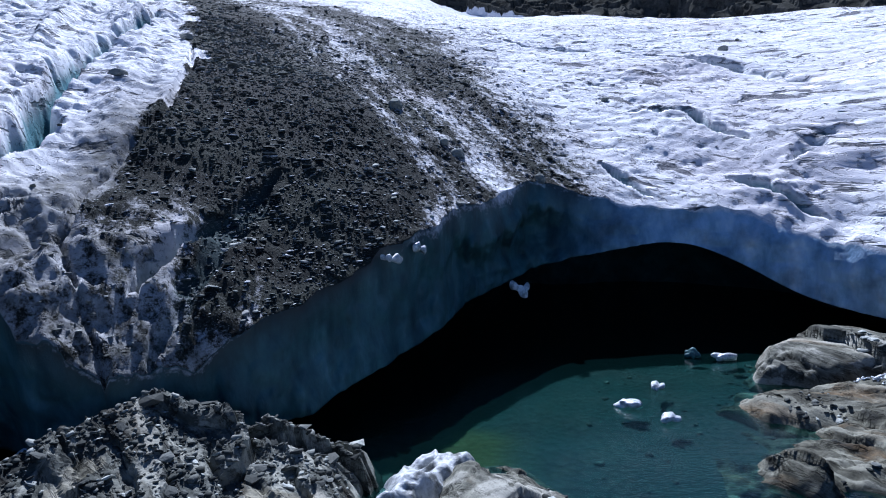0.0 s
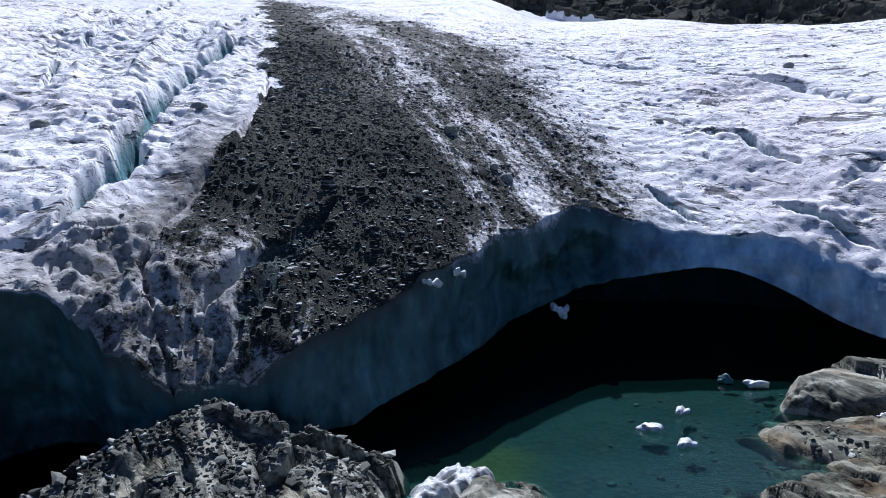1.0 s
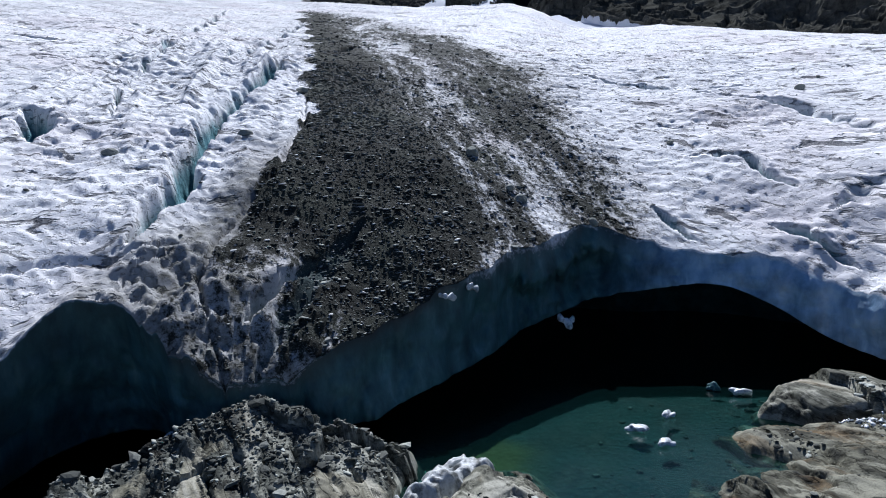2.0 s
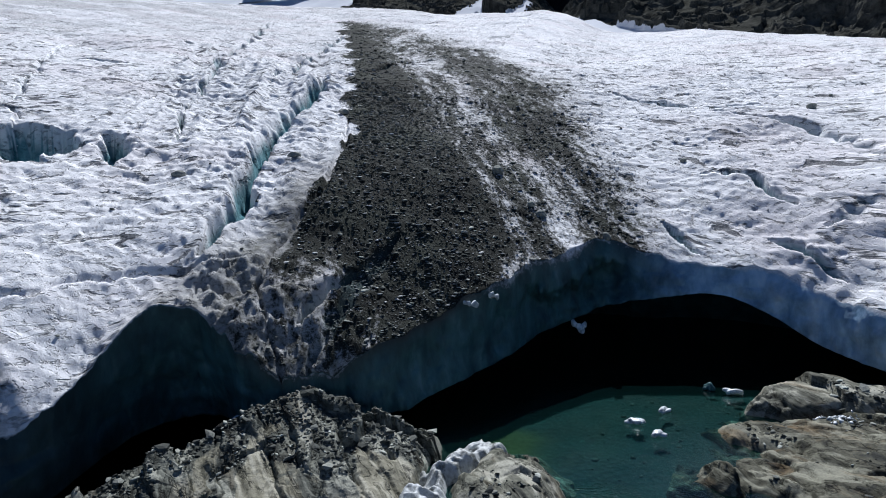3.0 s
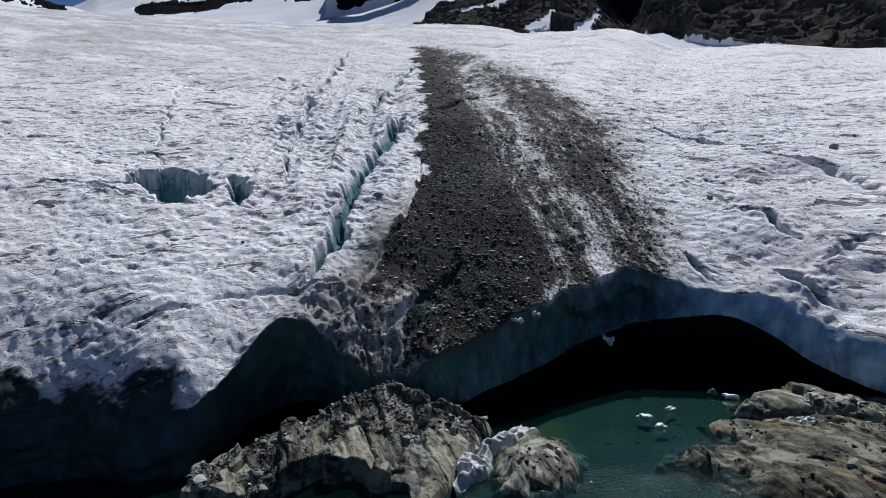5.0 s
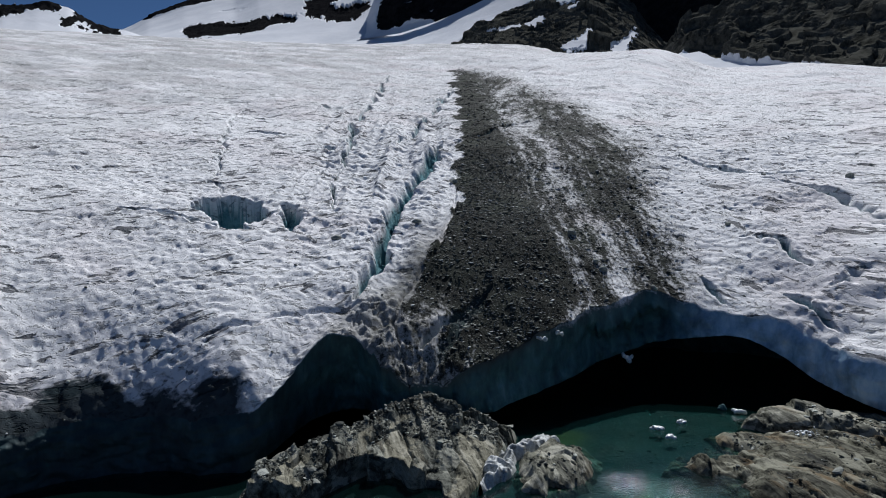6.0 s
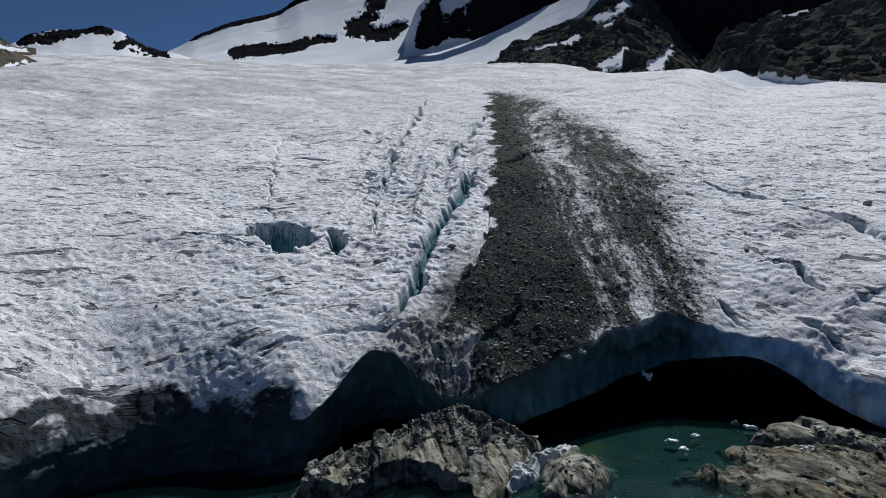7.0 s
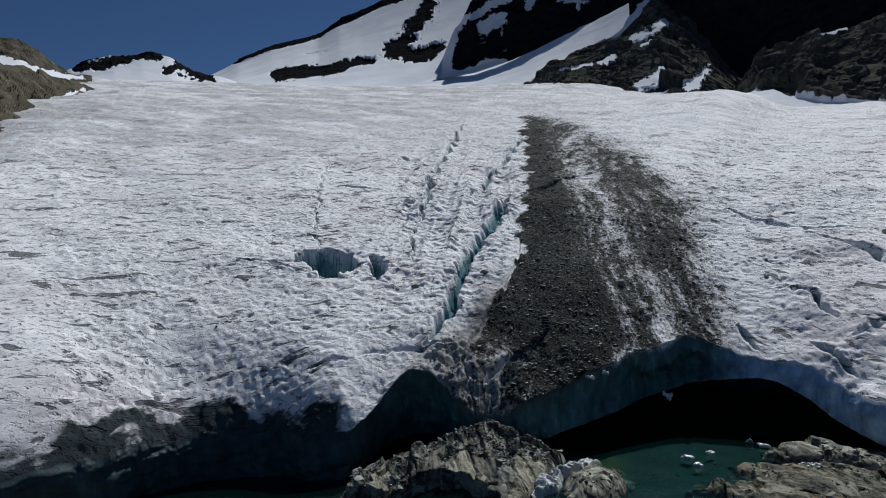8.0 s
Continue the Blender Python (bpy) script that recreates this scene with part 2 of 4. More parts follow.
    return n.done(color, n.ramp(fine, [(0.3, 0.5), (0.7, 0.85)]), n.bump(h, relief, 0.08 / scale), Specular_IOR_Level=0.04)


def make_stone(name, lo, hi, single=False):
    n = Nodes(name)
    r = n.node("ShaderNodeObjectInfo").outputs["Random"] if single else n.random()
    fine = n.noise(11, 4, 0.7)
    color = n.ramp(r, [(0.0, lo), (0.5, tuple(0.6 * a + 0.4 * b for a, b in zip(lo, hi))), (0.78, hi), (0.88, tuple(min(0.6, c * 1.5) for c in hi)), (1.0, tuple(min(0.68, c * 2.6) for c in hi))])
    color = n.mix(n.ramp(fine, [(0.35, 0.4), (0.6, 0.0)]), color, (0.05, 0.05, 0.05))
    return n.done(color, 0.85, n.bump(fine, 0.6, 0.04), Specular_IOR_Level=0.02)


def make_bed():
    """Silt and cobbles under the water."""
    n = Nodes("pool_bed_silt")
    c = n.cells(4.5)
    tone = n.cells(4.5, out="Color")
    big = n.noise(0.4, 5)
    color = n.mix(0.6, n.ramp(c, [(0.0, (0.075, 0.08, 0.07)), (0.4, (0.045, 0.05, 0.046)), (0.7, (0.025, 0.03, 0.028))]), n.ramp(tone, [(0.2, (0.03, 0.036, 0.034)), (0.8, (0.075, 0.08, 0.07))]))
    color = n.mix(n.ramp(big, [(0.34, 0.1), (0.56, 0.9)]), color, (0.015, 0.046, 0.042))
    color = n.mix(n.attr("moss"), color, (0.10, 0.105, 0.028))
    # the bed turns near black towards the west
    color = n.mix(n.attr("west_dark"), color, (0.006, 0.008, 0.007))
    dry = n.ramp(n.noise(0.9, 8, 0.7), [(0.3, (0.05, 0.05, 0.046)), (0.7, (0.19, 0.185, 0.165))])
    color = n.mix(n.attr("wet_or_shade"), dry, color)
    return n.done(color, 0.9, n.bump(c, 0.5, 0.08))


def make_water():
    n = Nodes("melt_water")
    h = n.math("ADD", n.noise(6, 3, 0.6, stretch=((0.7, 1.5, 1), (0, 0, 0))), n.math("MULTIPLY", n.noise(19, 3), 0.4))
    b = n.node("ShaderNodeBsdfPrincipled")
    b.inputs["Base Color"].default_value = (0.022, 0.098, 0.092, 1)
    b.inputs["Roughness"].default_value = 0.03
    b.inputs["IOR"].default_value = 1.33
    b.inputs["Transmission Weight"].default_value = 0.95
    calm = n.bump(h, 0.3, 0.03)
    n.link(n.bump(n.math("MULTIPLY", n.noise(7.5, 1, 0.4), n.attr("riffle")), 1.0, 0.07, calm), b.inputs["Normal"])
    n.link(b.outputs[0], n.out.inputs[0])
    return n.mat


def make_mountain(name, rock_lo, rock_hi, level):
    """Crag rock with snow lying on the gentler ground."""
    n = Nodes(name)
    rough = n.noise(0.03, 6, 0.65)
    fine = n.noise(0.22, 6, 0.7)
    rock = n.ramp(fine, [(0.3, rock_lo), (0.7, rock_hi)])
    lie = n.attr("snow")
    lie = n.math("ADD", lie, n.math("MULTIPLY", n.math("SUBTRACT", fine, 0.5), 0.28))
    snow = n.ramp(lie, [(level, 0.0), (level + 0.03, 1.0)])
    white = n.ramp(rough, [(0.3, (0.70, 0.72, 0.76)), (0.7, (0.86, 0.87, 0.90))])
    color = n.mix(snow, rock, white)
    relief = n.math("MULTIPLY", fine, n.math("SUBTRACT", 1.15, snow))
    return n.done(color, 0.8, n.bump(relief, 0.6, 1.4), Specular_IOR_Level=0.0)


CRUST = make_crust()
BLUE = make_blue_ice()
ROCK = make_rock("foliated_grey_rock", [(0.022, 0.024, 0.020), (0.075, 0.079, 0.066), (0.18, 0.185, 0.155), (0.36, 0.36, 0.30)], 0.2)
PALE = make_rock("pale_schist_rock", [(0.020, 0.020, 0.015), (0.070, 0.068, 0.050), (0.15, 0.147, 0.110), (0.27, 0.265, 0.205)], 0.5, 1.2, 0.9)
LIGHT = make_rock("smoothed_light_rock", [(0.035, 0.036, 0.028), (0.13, 0.13, 0.102), (0.26, 0.258, 0.205), (0.42, 0.41, 0.34)], 0.3, 1.1, 0.6)
STONE = make_stone("moraine_stones", (0.085, 0.090, 0.078), (0.45, 0.468, 0.42))
SINGLE = make_stone("moraine_block", (0.07, 0.073, 0.066), (0.38, 0.388, 0.36), True)
RUBBLE = make_stone("slate_rubble", (0.035, 0.038, 0.033), (0.19, 0.198, 0.175))
SLATE = make_stone("slate_slab", (0.04, 0.043, 0.038), (0.23, 0.238, 0.212), True)
BED = make_bed()
WATER = make_water()
# near-black: the cliffs' shade is part of this colour; MID_CRAG is the sunlit tone
CRAG = make_mountain("shade_dark_crag_and_snow", (0.006, 0.006, 0.007), (0.024, 0.024, 0.025), 0.5)
MID_CRAG = make_mountain("grey_crag_and_snow", (0.016, 0.0165, 0.014), (0.135, 0.133, 0.112), 0.5)
TAN_CRAG = make_mountain("tan_crag_and_snow", (0.03, 0.028, 0.02), (0.17, 0.155, 0.115), 0.55)


# ---- mesh helpers ----
def grid_mesh(name, X, Y, Z, mats, slot=None, layers=None, shade=True, flip=False):
    """A sheet of quads over a rows x columns lattice."""
    rows, cols = X.shape
    co = np.stack([X, Y, Z], -1).reshape(-1, 3).astype(np.float32)
    a = (np.arange(rows - 1)[:, None] * cols + np.arange(cols - 1)[None, :]).ravel()
    order = [a, a + 1, a + cols + 1, a + cols] if not flip else [a, a + cols, a + cols + 1, a + 1]
    quads = np.stack(order, -1).astype(np.int32)
    me = bpy.data.meshes.new(name)
    me.vertices.add(len(co))
    me.vertices.foreach_set("co", co.ravel())
    me.loops.add(quads.size)
    me.loops.foreach_set("vertex_index", quads.ravel())
    me.polygons.add(len(quads))
    me.polygons.foreach_set("loop_start", np.arange(0, quads.size, 4, dtype=np.int32))
    me.polygons.foreach_set("loop_total", np.full(len(quads), 4, np.int32))
    for m in mats:
        me.materials.append(m)
    if slot is not None:
        me.polygons.foreach_set("material_index", slot.astype(np.int32).ravel())
    me.polygons.foreach_set("use_smooth", np.full(len(quads), shade))
    for key, values in (layers or {}).items():
        layer = me.attributes.new(key, "FLOAT", "POINT")
        layer.data.foreach_set("value", np.asarray(values, np.float32).ravel())
    me.update()
    me.validate()
    return me


# ---- the glacier's shape ----
# guide line of the ice edge: x, y, z, how far the face below steps out, height of its foot
EDGE = [
    (-60, -34, 4.2), (-40, -24, 4.2), (-30, -13, 4.2), (-26.5, -7.5, 4.0), (-24.2, -2.5, 4.0), (-22.3, 3.4, 4.2), (-18.4, 6.8, 3.9),
    (-14.9, 7.4, 3.9), (-12.9, 9.0, 3.7), (-12.4, 11.8, 4.9), (-10.7, 14.3, 5.6), (-9.4, 13.9, 4.6), (-8.4, 13.7, 3.5), (-6.2, 15.2, 2.6),
    (-4.2, 16.9, 3.1), (-2.6, 19.4, 3.8), (-1.0, 21.5, 4.6), (1.6, 26.0, 5.4), (4.3, 29.0, 5.8), (6.2, 28.4, 4.9), (10.0, 27.6, 4.4),
    (11.3, 27.6, 4.6), (13.1, 26.5, 3.6), (15.0, 24.0, 3.0), (19.0, 20.6, 3.0), (30.0, 15.0, 3.2), (55.0, 4.0, 3.5),
]
STEP = [
    (2.8, -0.8), (2.8, -0.8), (2.8, -0.8), (2.8, -0.8), (2.8, -0.8), (2.8, -0.8), (2.6, -0.8),
    (2.2, -0.6), (0.2, 0.3), (-1.6, 0.6), (-2.2, 0.6), (-1.6, 0.6), (-0.9, 0.6), (-0.5, 0.5),
    (0.5, 0.7), (0.4, 1.0), (0.4, 1.3), (0.9, 1.9), (1.7, 2.6), (1.0, 3.1), (0.6, 3.2),
    (1.0, 2.6), (0.9, 1.5), (0.9, 0.9), (1.0, 0.6), (2, 0.0), (2, 0.0),
]
edge = np.array(EDGE, float)
step = np.array(STEP, float)
chord = np.concatenate([[0], np.cumsum(np.hypot(*np.diff(edge[:, :2], axis=0).T))])


def edge_at(u):
    return [glide(chord, edge[:, k], u) for k in range(3)]


fine_u = np.linspace(0, chord[-1], 900)
edge_x, edge_y, edge_z = edge_at(fine_u)


def lip_distance(x, y):
    """Soft distance from the ice edge, and the edge's height there."""
    x, y = np.asarray(x, float), np.asarray(y, float)
    shape = x.shape
    x, y = x.ravel(), y.ravel()
    d, z = np.empty_like(x), np.empty_like(x)
    for i in range(0, len(x), 20000):
        r = np.sqrt((x[i:i + 20000, None].astype(np.float32) - edge_x.astype(np.float32)) ** 2 + (y[i:i + 20000, None].astype(np.float32) - edge_y.astype(np.float32)) ** 2)
        low = r.min(1)
        if low.min() > 60:
            d[i:i + 20000], z[i:i + 20000] = low, 4.3
            continue
        soft = 0.5 + 0.12 * low
        w = np.exp(-(r - low[:, None]) / soft[:, None])
        wide = 0.5 + 0.35 * low
        v = np.exp(-(r - low[:, None]) / wide[:, None])
        mean = (v * r).sum(1) / v.sum(1) - 0.5 * wide
        d[i:i + 20000] = low + (mean - low) * smooth(0.5, 5.0, low) * (1 - smooth(22, 60, low))
        z[i:i + 20000] = (w * edge_z).sum(1) / w.sum(1)
    return d.reshape(shape), z.reshape(shape)


def hill(x, y, cx, cy, rx, ry=None):
    return np.exp(-((x - cx) / rx) ** 2 - ((y - cy) / (ry or rx)) ** 2)


def glacier_base(x, y, d, zl):
    """Height of the ice before its fine relief."""
    z = 4.3 + (zl - 4.3) * np.exp(-d / 6.0) + 0.2 * d + 7.0 * (1 - np.exp(-d / 15.0))
    z = z + 0.06 * np.clip(d - 12, 0, 130) * (1 - smooth(-15, 8, x)) + 0.03 * np.clip(d - 60, 0, 250) * (1 - smooth(-90, -10, x)) + 0.03 * np.maximum(-x - 100, 0) - 0.19 * np.maximum(x - 25, 0) * smooth(20, 70, d)
    z = z - 0.9 * smooth(8, 20, x) * smooth(6, 22, d) - 0.07 * np.maximum(d - 170, 0) * smooth(-110, -20, x)
    z = z - (2.1 * np.exp(-d / 2.2) - 0.6 * np.exp(-d / 6.0)) * (1 - smooth(-13.5, -11.8, x))
    z = z - 0.7 * hill(x, y, -6.2, 21, 2.6) - 0.8 * hill(x, y, -10.6, 20, 2.2) + 0.7 * hill(x, y, -5, 32, 5) - 0.9 * hill(x, y, -25, 6, 4)
    return z


# guide lines over the ice: crevasses (line, width, depth) and the moraine's margins
# each line with its half width, depth, share of bare blue ice, and how far it wanders
WEST_CRACKS = [
    ([(-12.3, 17.5), (-12.9, 21.0), (-13.3, 22.3), (-14.0, 24.4), (-14.8, 27.0), (-15.8, 30.3), (-16.5, 33.0), (-16.7, 37.1), (-18.2, 42.8), (-18.7, 47.1), (-18.9, 52.0)], 0.62, 1.9, 1.0, 0.5),
    ([(-19.5, 26.4), (-21.4, 29.8), (-23.2, 33.8), (-25.5, 39.3), (-27.6, 43.9), (-34.2, 56.3), (-40.8, 72.0), (-48.5, 90.7), (-58.9, 114.0)], 0.34, 1.1, 0.6, 0.5),
    ([(-28.9, 24.4), (-32.5, 29.6), (-39.2, 38.2), (-45.2, 46.1), (-57.0, 64.7)], 0.16, 0.4, 0.2, 0.6),
    ([(-24.5, 19.5), (-26.8, 19.4), (-28.9, 19.3), (-31.6, 17.8)], 0.20, 0.7, 0.3, 0.3),
    ([(-22.7, 25.5), (-21.6, 24.6), (-20.8, 23.6), (-19.8, 22.0)], 0.60, 1.5, 1.0, 0.5),
]
UPPER_CRACKS = [
    ([(-24.3, 48.7), (-27.7, 61.6), (-32.8, 78.7), (-40.2, 104.0)], 0.45, 1.1, 0.7, 0.7),
    ([(-41.3, 44.0), (-37.8, 45.1), (-35.3, 46.1)], 0.30, 0.8, 0.4, 0.2),
    ([(-49.3, 52.3), (-44.3, 53.7)], 0.30, 0.7, 0.3, 0.2),
    ([(-46.3, 68.4), (-42.8, 65.3), (-43.9, 71.0)], 0.55, 1.1, 0.6, 0.3),
    ([(-30.8, 44.2), (-28.0, 41.6)], 0.6, 1.1, 0.6, 0.3),
    ([(-17.4, 10.6), (-16.4, 11.6), (-14.8, 14.3), (-13.3, 15.8), (-12.2, 17.2), (-11.2, 18.8)], 0.12, 0.22, 0.0, 0.8),
]
EAST_CRACKS = [
    ([(3.6, 54.2), (7.1, 50.8), (9.7, 48.5), (12.6, 47.4), (15.0, 47.4)], 0.28, 0.7, 0.5, 0.5),
    ([(11.2, 46.1), (13.1, 44.5), (15.5, 42.6), (16.3, 41.0), (17.3, 39.3), (18.1, 37.1), (18.9, 34.0)], 0.22, 0.8, 0.5, 0.4),
    ([(9.4, 36.1), (10.8, 35.8), (11.9, 35.2), (12.4, 33.5), (12.9, 32.6), (13.5, 31.9)], 0.19, 0.9, 0.9, 0.3),
    ([(14.2, 29.7), (15.2, 30.1), (15.9, 30.7), (16.8, 30.8)], 0.26, 0.45, 0.5, 0.7),
    ([(6.9, 31.4), (7.8, 30.1), (8.7, 29.1)], 0.17, 0.5, 0.8, 0.2),
    ([(12.1, 29.9), (13.1, 28.9), (14.4, 26.6)], 0.17, 0.5, 0.8, 0.2),
]
MORAINE_CRACKS = [
    ([(-18.9, 52.0), (-17.8, 53.8), (-16.9, 60.0), (-15.3, 66.0)], 0.40, 1.0, 0.25, 0.6),
    ([(-12.6, 36.0), (-10.4, 28.0), (-9.9, 24.5), (-9.8, 22.5), (-10.1, 20.5), (-9.7, 17.6), (-8.6, 16.0), (-7.4, 14.4)], 0.15, 0.32, 0.0, 0.22),
    ([(-5.3, 23.6), (-6.0, 20.6), (-6.6, 17.6), (-6.4, 15.4)], 0.42, 0.32, 0.1, 0.45),
    ([(-6.7, 20.2), (-7.2, 18.4), (-7.4, 16.4)], 0.18, 0.6, 0.2, 0.1),
    ([(-10.9, 18.0), (-11.6, 16.4), (-11.4, 14.8)], 0.10, 0.3, 0.0, 0.2),
]
CREVASSES = WEST_CRACKS + UPPER_CRACKS + EAST_CRACKS + MORAINE_CRACKS
# melt pits: place, half length, half width, heading of the length, depth
PITS = [(-25.7, 22.4, 3.2, 2.3, -8, 4.6)]


def line_distance(x, y, pts):
    best, along = np.full(x.shape, 1e9), np.zeros(x.shape)
    total = sum(math.dist(a, b) for a, b in zip(pts, pts[1:]))
    run = 0.0
    for (ax, ay), (bx, by) in zip(pts, pts[1:]):
        length = math.dist((ax, ay), (bx, by))
        t = np.clip(((x - ax) * (bx - ax) + (y - ay) * (by - ay)) / length**2, 0, 1)
        r = np.hypot(x - ax - t * (bx - ax), y - ay - t * (by - ay))
        near = r < best
        best, along = np.where(near, r, best), np.where(near, (run + t * length) / total, along)
        run += length
    return best, along


def moraine(x, y):
    """Cover by debris and by dirty film, 0 to 1."""
    wob = 0.5 * fbm(x * 0.35, y * 0.35, octaves=3, seed=31) * (1 + np.maximum(y - 30, 0) * 0.02)
    left = np.interp(y, [12, 15, 19.5, 21.5, 27, 36, 46, 52, 68, 96, 126, 136, 152], [-7.6, -9.2, -10.2, -9.7, -10.1, -12.5, -16, -18.5, -24.8, -36.5, -48.9, -52.6, -59]) + 1.3 * wob + 0.35 * fbm(x * 0.9 + 40, y * 0.6, octaves=3, seed=33) * smooth(20, 30, y)
    core = np.interp(y, [15, 21, 24, 26.8, 28.9, 31.2, 34.2, 39.3, 45.5, 52.3, 66.9, 93, 127, 152], [-2, 0.2, 1.2, 1.0, -0.6, -2.0, -3.8, -6.7, -9.2, -12.1, -18.3, -28.2, -42.5, -57]) + 1.2 * wob
    outer = np.interp(y, [22, 29.4, 33.2, 38.2, 45.3, 52.9, 65, 81, 106, 130, 152], [2, 6.1, 5.2, 3.6, 2.2, 0.2, -4.1, -11.5, -25.3, -41, -56]) + 1.4 * wob
    soft = 0.35 + np.maximum(y - 20, 0) * 0.012
    dense = smooth(-soft, soft, x - left) * smooth(-soft * 2.0, 2.0 + soft * 3.0, core - x)
    thin = smooth(-soft, soft, x - left) * smooth(-soft * 5, soft * 3.5, outer - x)
    end = 1 - smooth(118, 150, y)
    pale = x - np.interp(y, [26, 29.1, 32.6, 39, 50, 61.9, 101], [3.6, 2.0, -0.4, -3.3, -7.7, -14.4, -29]) + 0.5 * wob
    strip = np.exp(-(pale / (0.95 + 0.022 * np.maximum(y - 28, 0))) ** 2)
    strip = strip * np.clip(0.68 + 0.6 * fbm(x * 0.55, y * 0.32, octaves=4, seed=39), 0, 1)
    streak = fbm(pale * 1.15, y * 0.17, octaves=5, seed=37, gain=0.62)
    patch = (0.46 + 0.12 * streak) * (1 - 0.55 * strip)
    deb = np.maximum(dense * (0.95 + 0.10 * fbm(x * 0.4, y * 0.4, octaves=2, seed=8)), thin * patch) * end
    deb = deb * (1 - 0.85 * hill(x, y, -14.2, 63.5, 1.5, 3.5)) * (1 - 0.4 * hill(x, y, -17.0, 57.0, 1.5, 2.0))
    toe = (1 - smooth(16.0, 21.0, y + 0.35 * (x + 8))) * smooth(-13.5, -11.5, x) * (1 - smooth(-4.5, -3.0, x))
    deb = deb * (1 - 0.66 * toe) * (1 - 0.75 * hill(x, y, -7.3, 18.8, 0.8, 2.0)) * (1 - 0.5 * hill(x, y, -4.9, 18.6, 0.5, 1.8))
    flank = hill(x, y, -8.4, 20.5, 1.5, 3.8)
    deb = deb * (1 - 0.38 * flank)
    film = 1.5 * smooth(-2.8, -0.6, x - left + 0.6 * wob) * (1 - smooth(-0.2, 0.8, x - left)) * (1 - smooth(20, 34, y)) * smooth(10, 13.5, y)
    film = np.maximum(film, (0.16 * smooth(12, 48, -x) + 0.42 * smooth(40, 110, -x)) * np.clip(0.75 + fbm(x * 0.09, y * 0.13, octaves=4, seed=48), 0, 1))
    film = np.maximum(film, (0.72 + 0.2 * streak - 0.48 * strip) * thin * end)
    film = np.maximum(film * 0.75, toe * (0.95 + 0.3 * fbm(x * 0.5, y * 0.5, octaves=4, seed=43)))
    film = np.maximum(film, 0.85 * hill(x, y, -10.9, 16.0, 1.3, 2.2) * (0.8 + 0.5 * fbm(x * 0.8, y * 0.8, octaves=3, seed=49)))
    film = np.maximum(film, 0.95 * flank)
    margin = 0.7 * smooth(90, 170, -x) * (1 - smooth(0, 60, y - 40 + 0.6 * (x + 160))) if np.min(x) < -90 else 0.0
    return np.clip(deb, 0, 1), np.clip(np.maximum(film, margin), 0, 1)


def surface(x, y):
    """Height of the ice with its relief; debris, film and bare-blue cover."""
    x, y = np.asarray(x, float), np.asarray(y, float)
    d, zl = lip_distance(x, y)
    z = glacier_base(x, y, d, zl)
    deb, film = moraine(x, y)
    far = 1 - smooth(60, 160, d)
    lumps = fbm(x * 0.9 + 0.3 * y, y * 1.3 - 0.15 * x, octaves=4, seed=3, gain=0.55)
    bend = 0.5 * fbm(x * 0.7, y * 0.7, octaves=3, seed=12)
    east = smooth(-12, -3, x)
    nick = 0.0
    for share, turn in ((1 - east, radians(46)), (east, radians(-38))):
        run, side = math.cos(turn) * x + math.sin(turn) * y + bend, math.cos(turn) * y - math.sin(turn) * x + 1.2 * bend
        nick = nick + share * (0.30 * smooth(0.26, 0.60, vnoise(run * 0.8, side * 2.3, seed=13)) + 0.16 * smooth(0.25, 0.6, vnoise(run * 1.8, side * 4.6, seed=14))
                               + 0.30 * smooth(0.42, 0.60, vnoise(run * 0.28, side * 1.05, seed=16)))
    wells = np.maximum(vnoise(x * 0.42 + 9, y * 0.5, seed=15) - 0.42, 0) * (0.02 + 1.5 * hill(x, y, 13.5, 30, 5)) + 0.5 * np.maximum(vnoise(x * 0.9, y * 1.0, seed=25) - 0.2, 0) * hill(x, y, 13.5, 29, 4)
    cups = (0.45 - 0.2 * east) * lumps - 3.0 * nick - 2.6 * wells
    cups = cups * (0.7 + 0.4 * vnoise(x * 0.13, y * 0.13, seed=19))
    roll = fbm(x * 0.12, y * 0.16, octaves=3, seed=11)
    z = z + 0.22 * roll * smooth(0, 4, d) * (1 + np.minimum(d, 60) * 0.01)
    z = z + cups * 0.10 * (1 - 0.6 * deb) * (0.35 + 0.65 * far)
    z = z + 0.05 * fbm(x * 2.3, y * 3.1, octaves=3, seed=21) * far * (1 - 0.8 * deb)
    z = z + deb * (0.05 * fbm(x * 0.9, y * 0.9, octaves=3, seed=41, gain=0.5) + 0.12)
    toe = (1 - smooth(16.0, 20.5, y + 0.35 * (x + 8))) * smooth(-13.0, -11.0, x) * (1 - smooth(-4.0, -2.5, x))
    along, across = 0.80 * y + 0.6 * x, 0.8 * x - 0.6 * y
    z = z + toe * (0.40 * (ridged(across * 0.55, along * 0.25, octaves=3, seed=45) - 0.8) + 0.14 * fbm(x * 1.6, y * 1.6, octaves=4, seed=46, gain=0.6))
    # long fins and furrows between the western cracks and the moraine
    fins = np.interp(y, [26, 34, 44, 56, 72, 91, 114], [-19.5, -23.2, -27.6, -34.2, -40.8, -48.5, -58.9])
    brink = np.interp(y, [19.5, 27, 36, 46, 52, 68, 96], [-10.2, -10.1, -12.5, -16, -18.5, -24.8, -36.5])
    zone = smooth(-9, 0, x - fins) * (1 - smooth(-1.6, 0.0, x - brink)) * smooth(17, 25, y) * (1 - smooth(70, 110, y))
    cross, flow = x + 0.42 * y + 0.5 * bend, 0.92 * y - 0.39 * x
    z = z + zone * (0.26 * (ridged(cross * 0.34, flow * 0.045, octaves=3, seed=171) - 0.7) + 0.13 * fbm(cross * 0.7, flow * 1.7, octaves=3, seed=172))
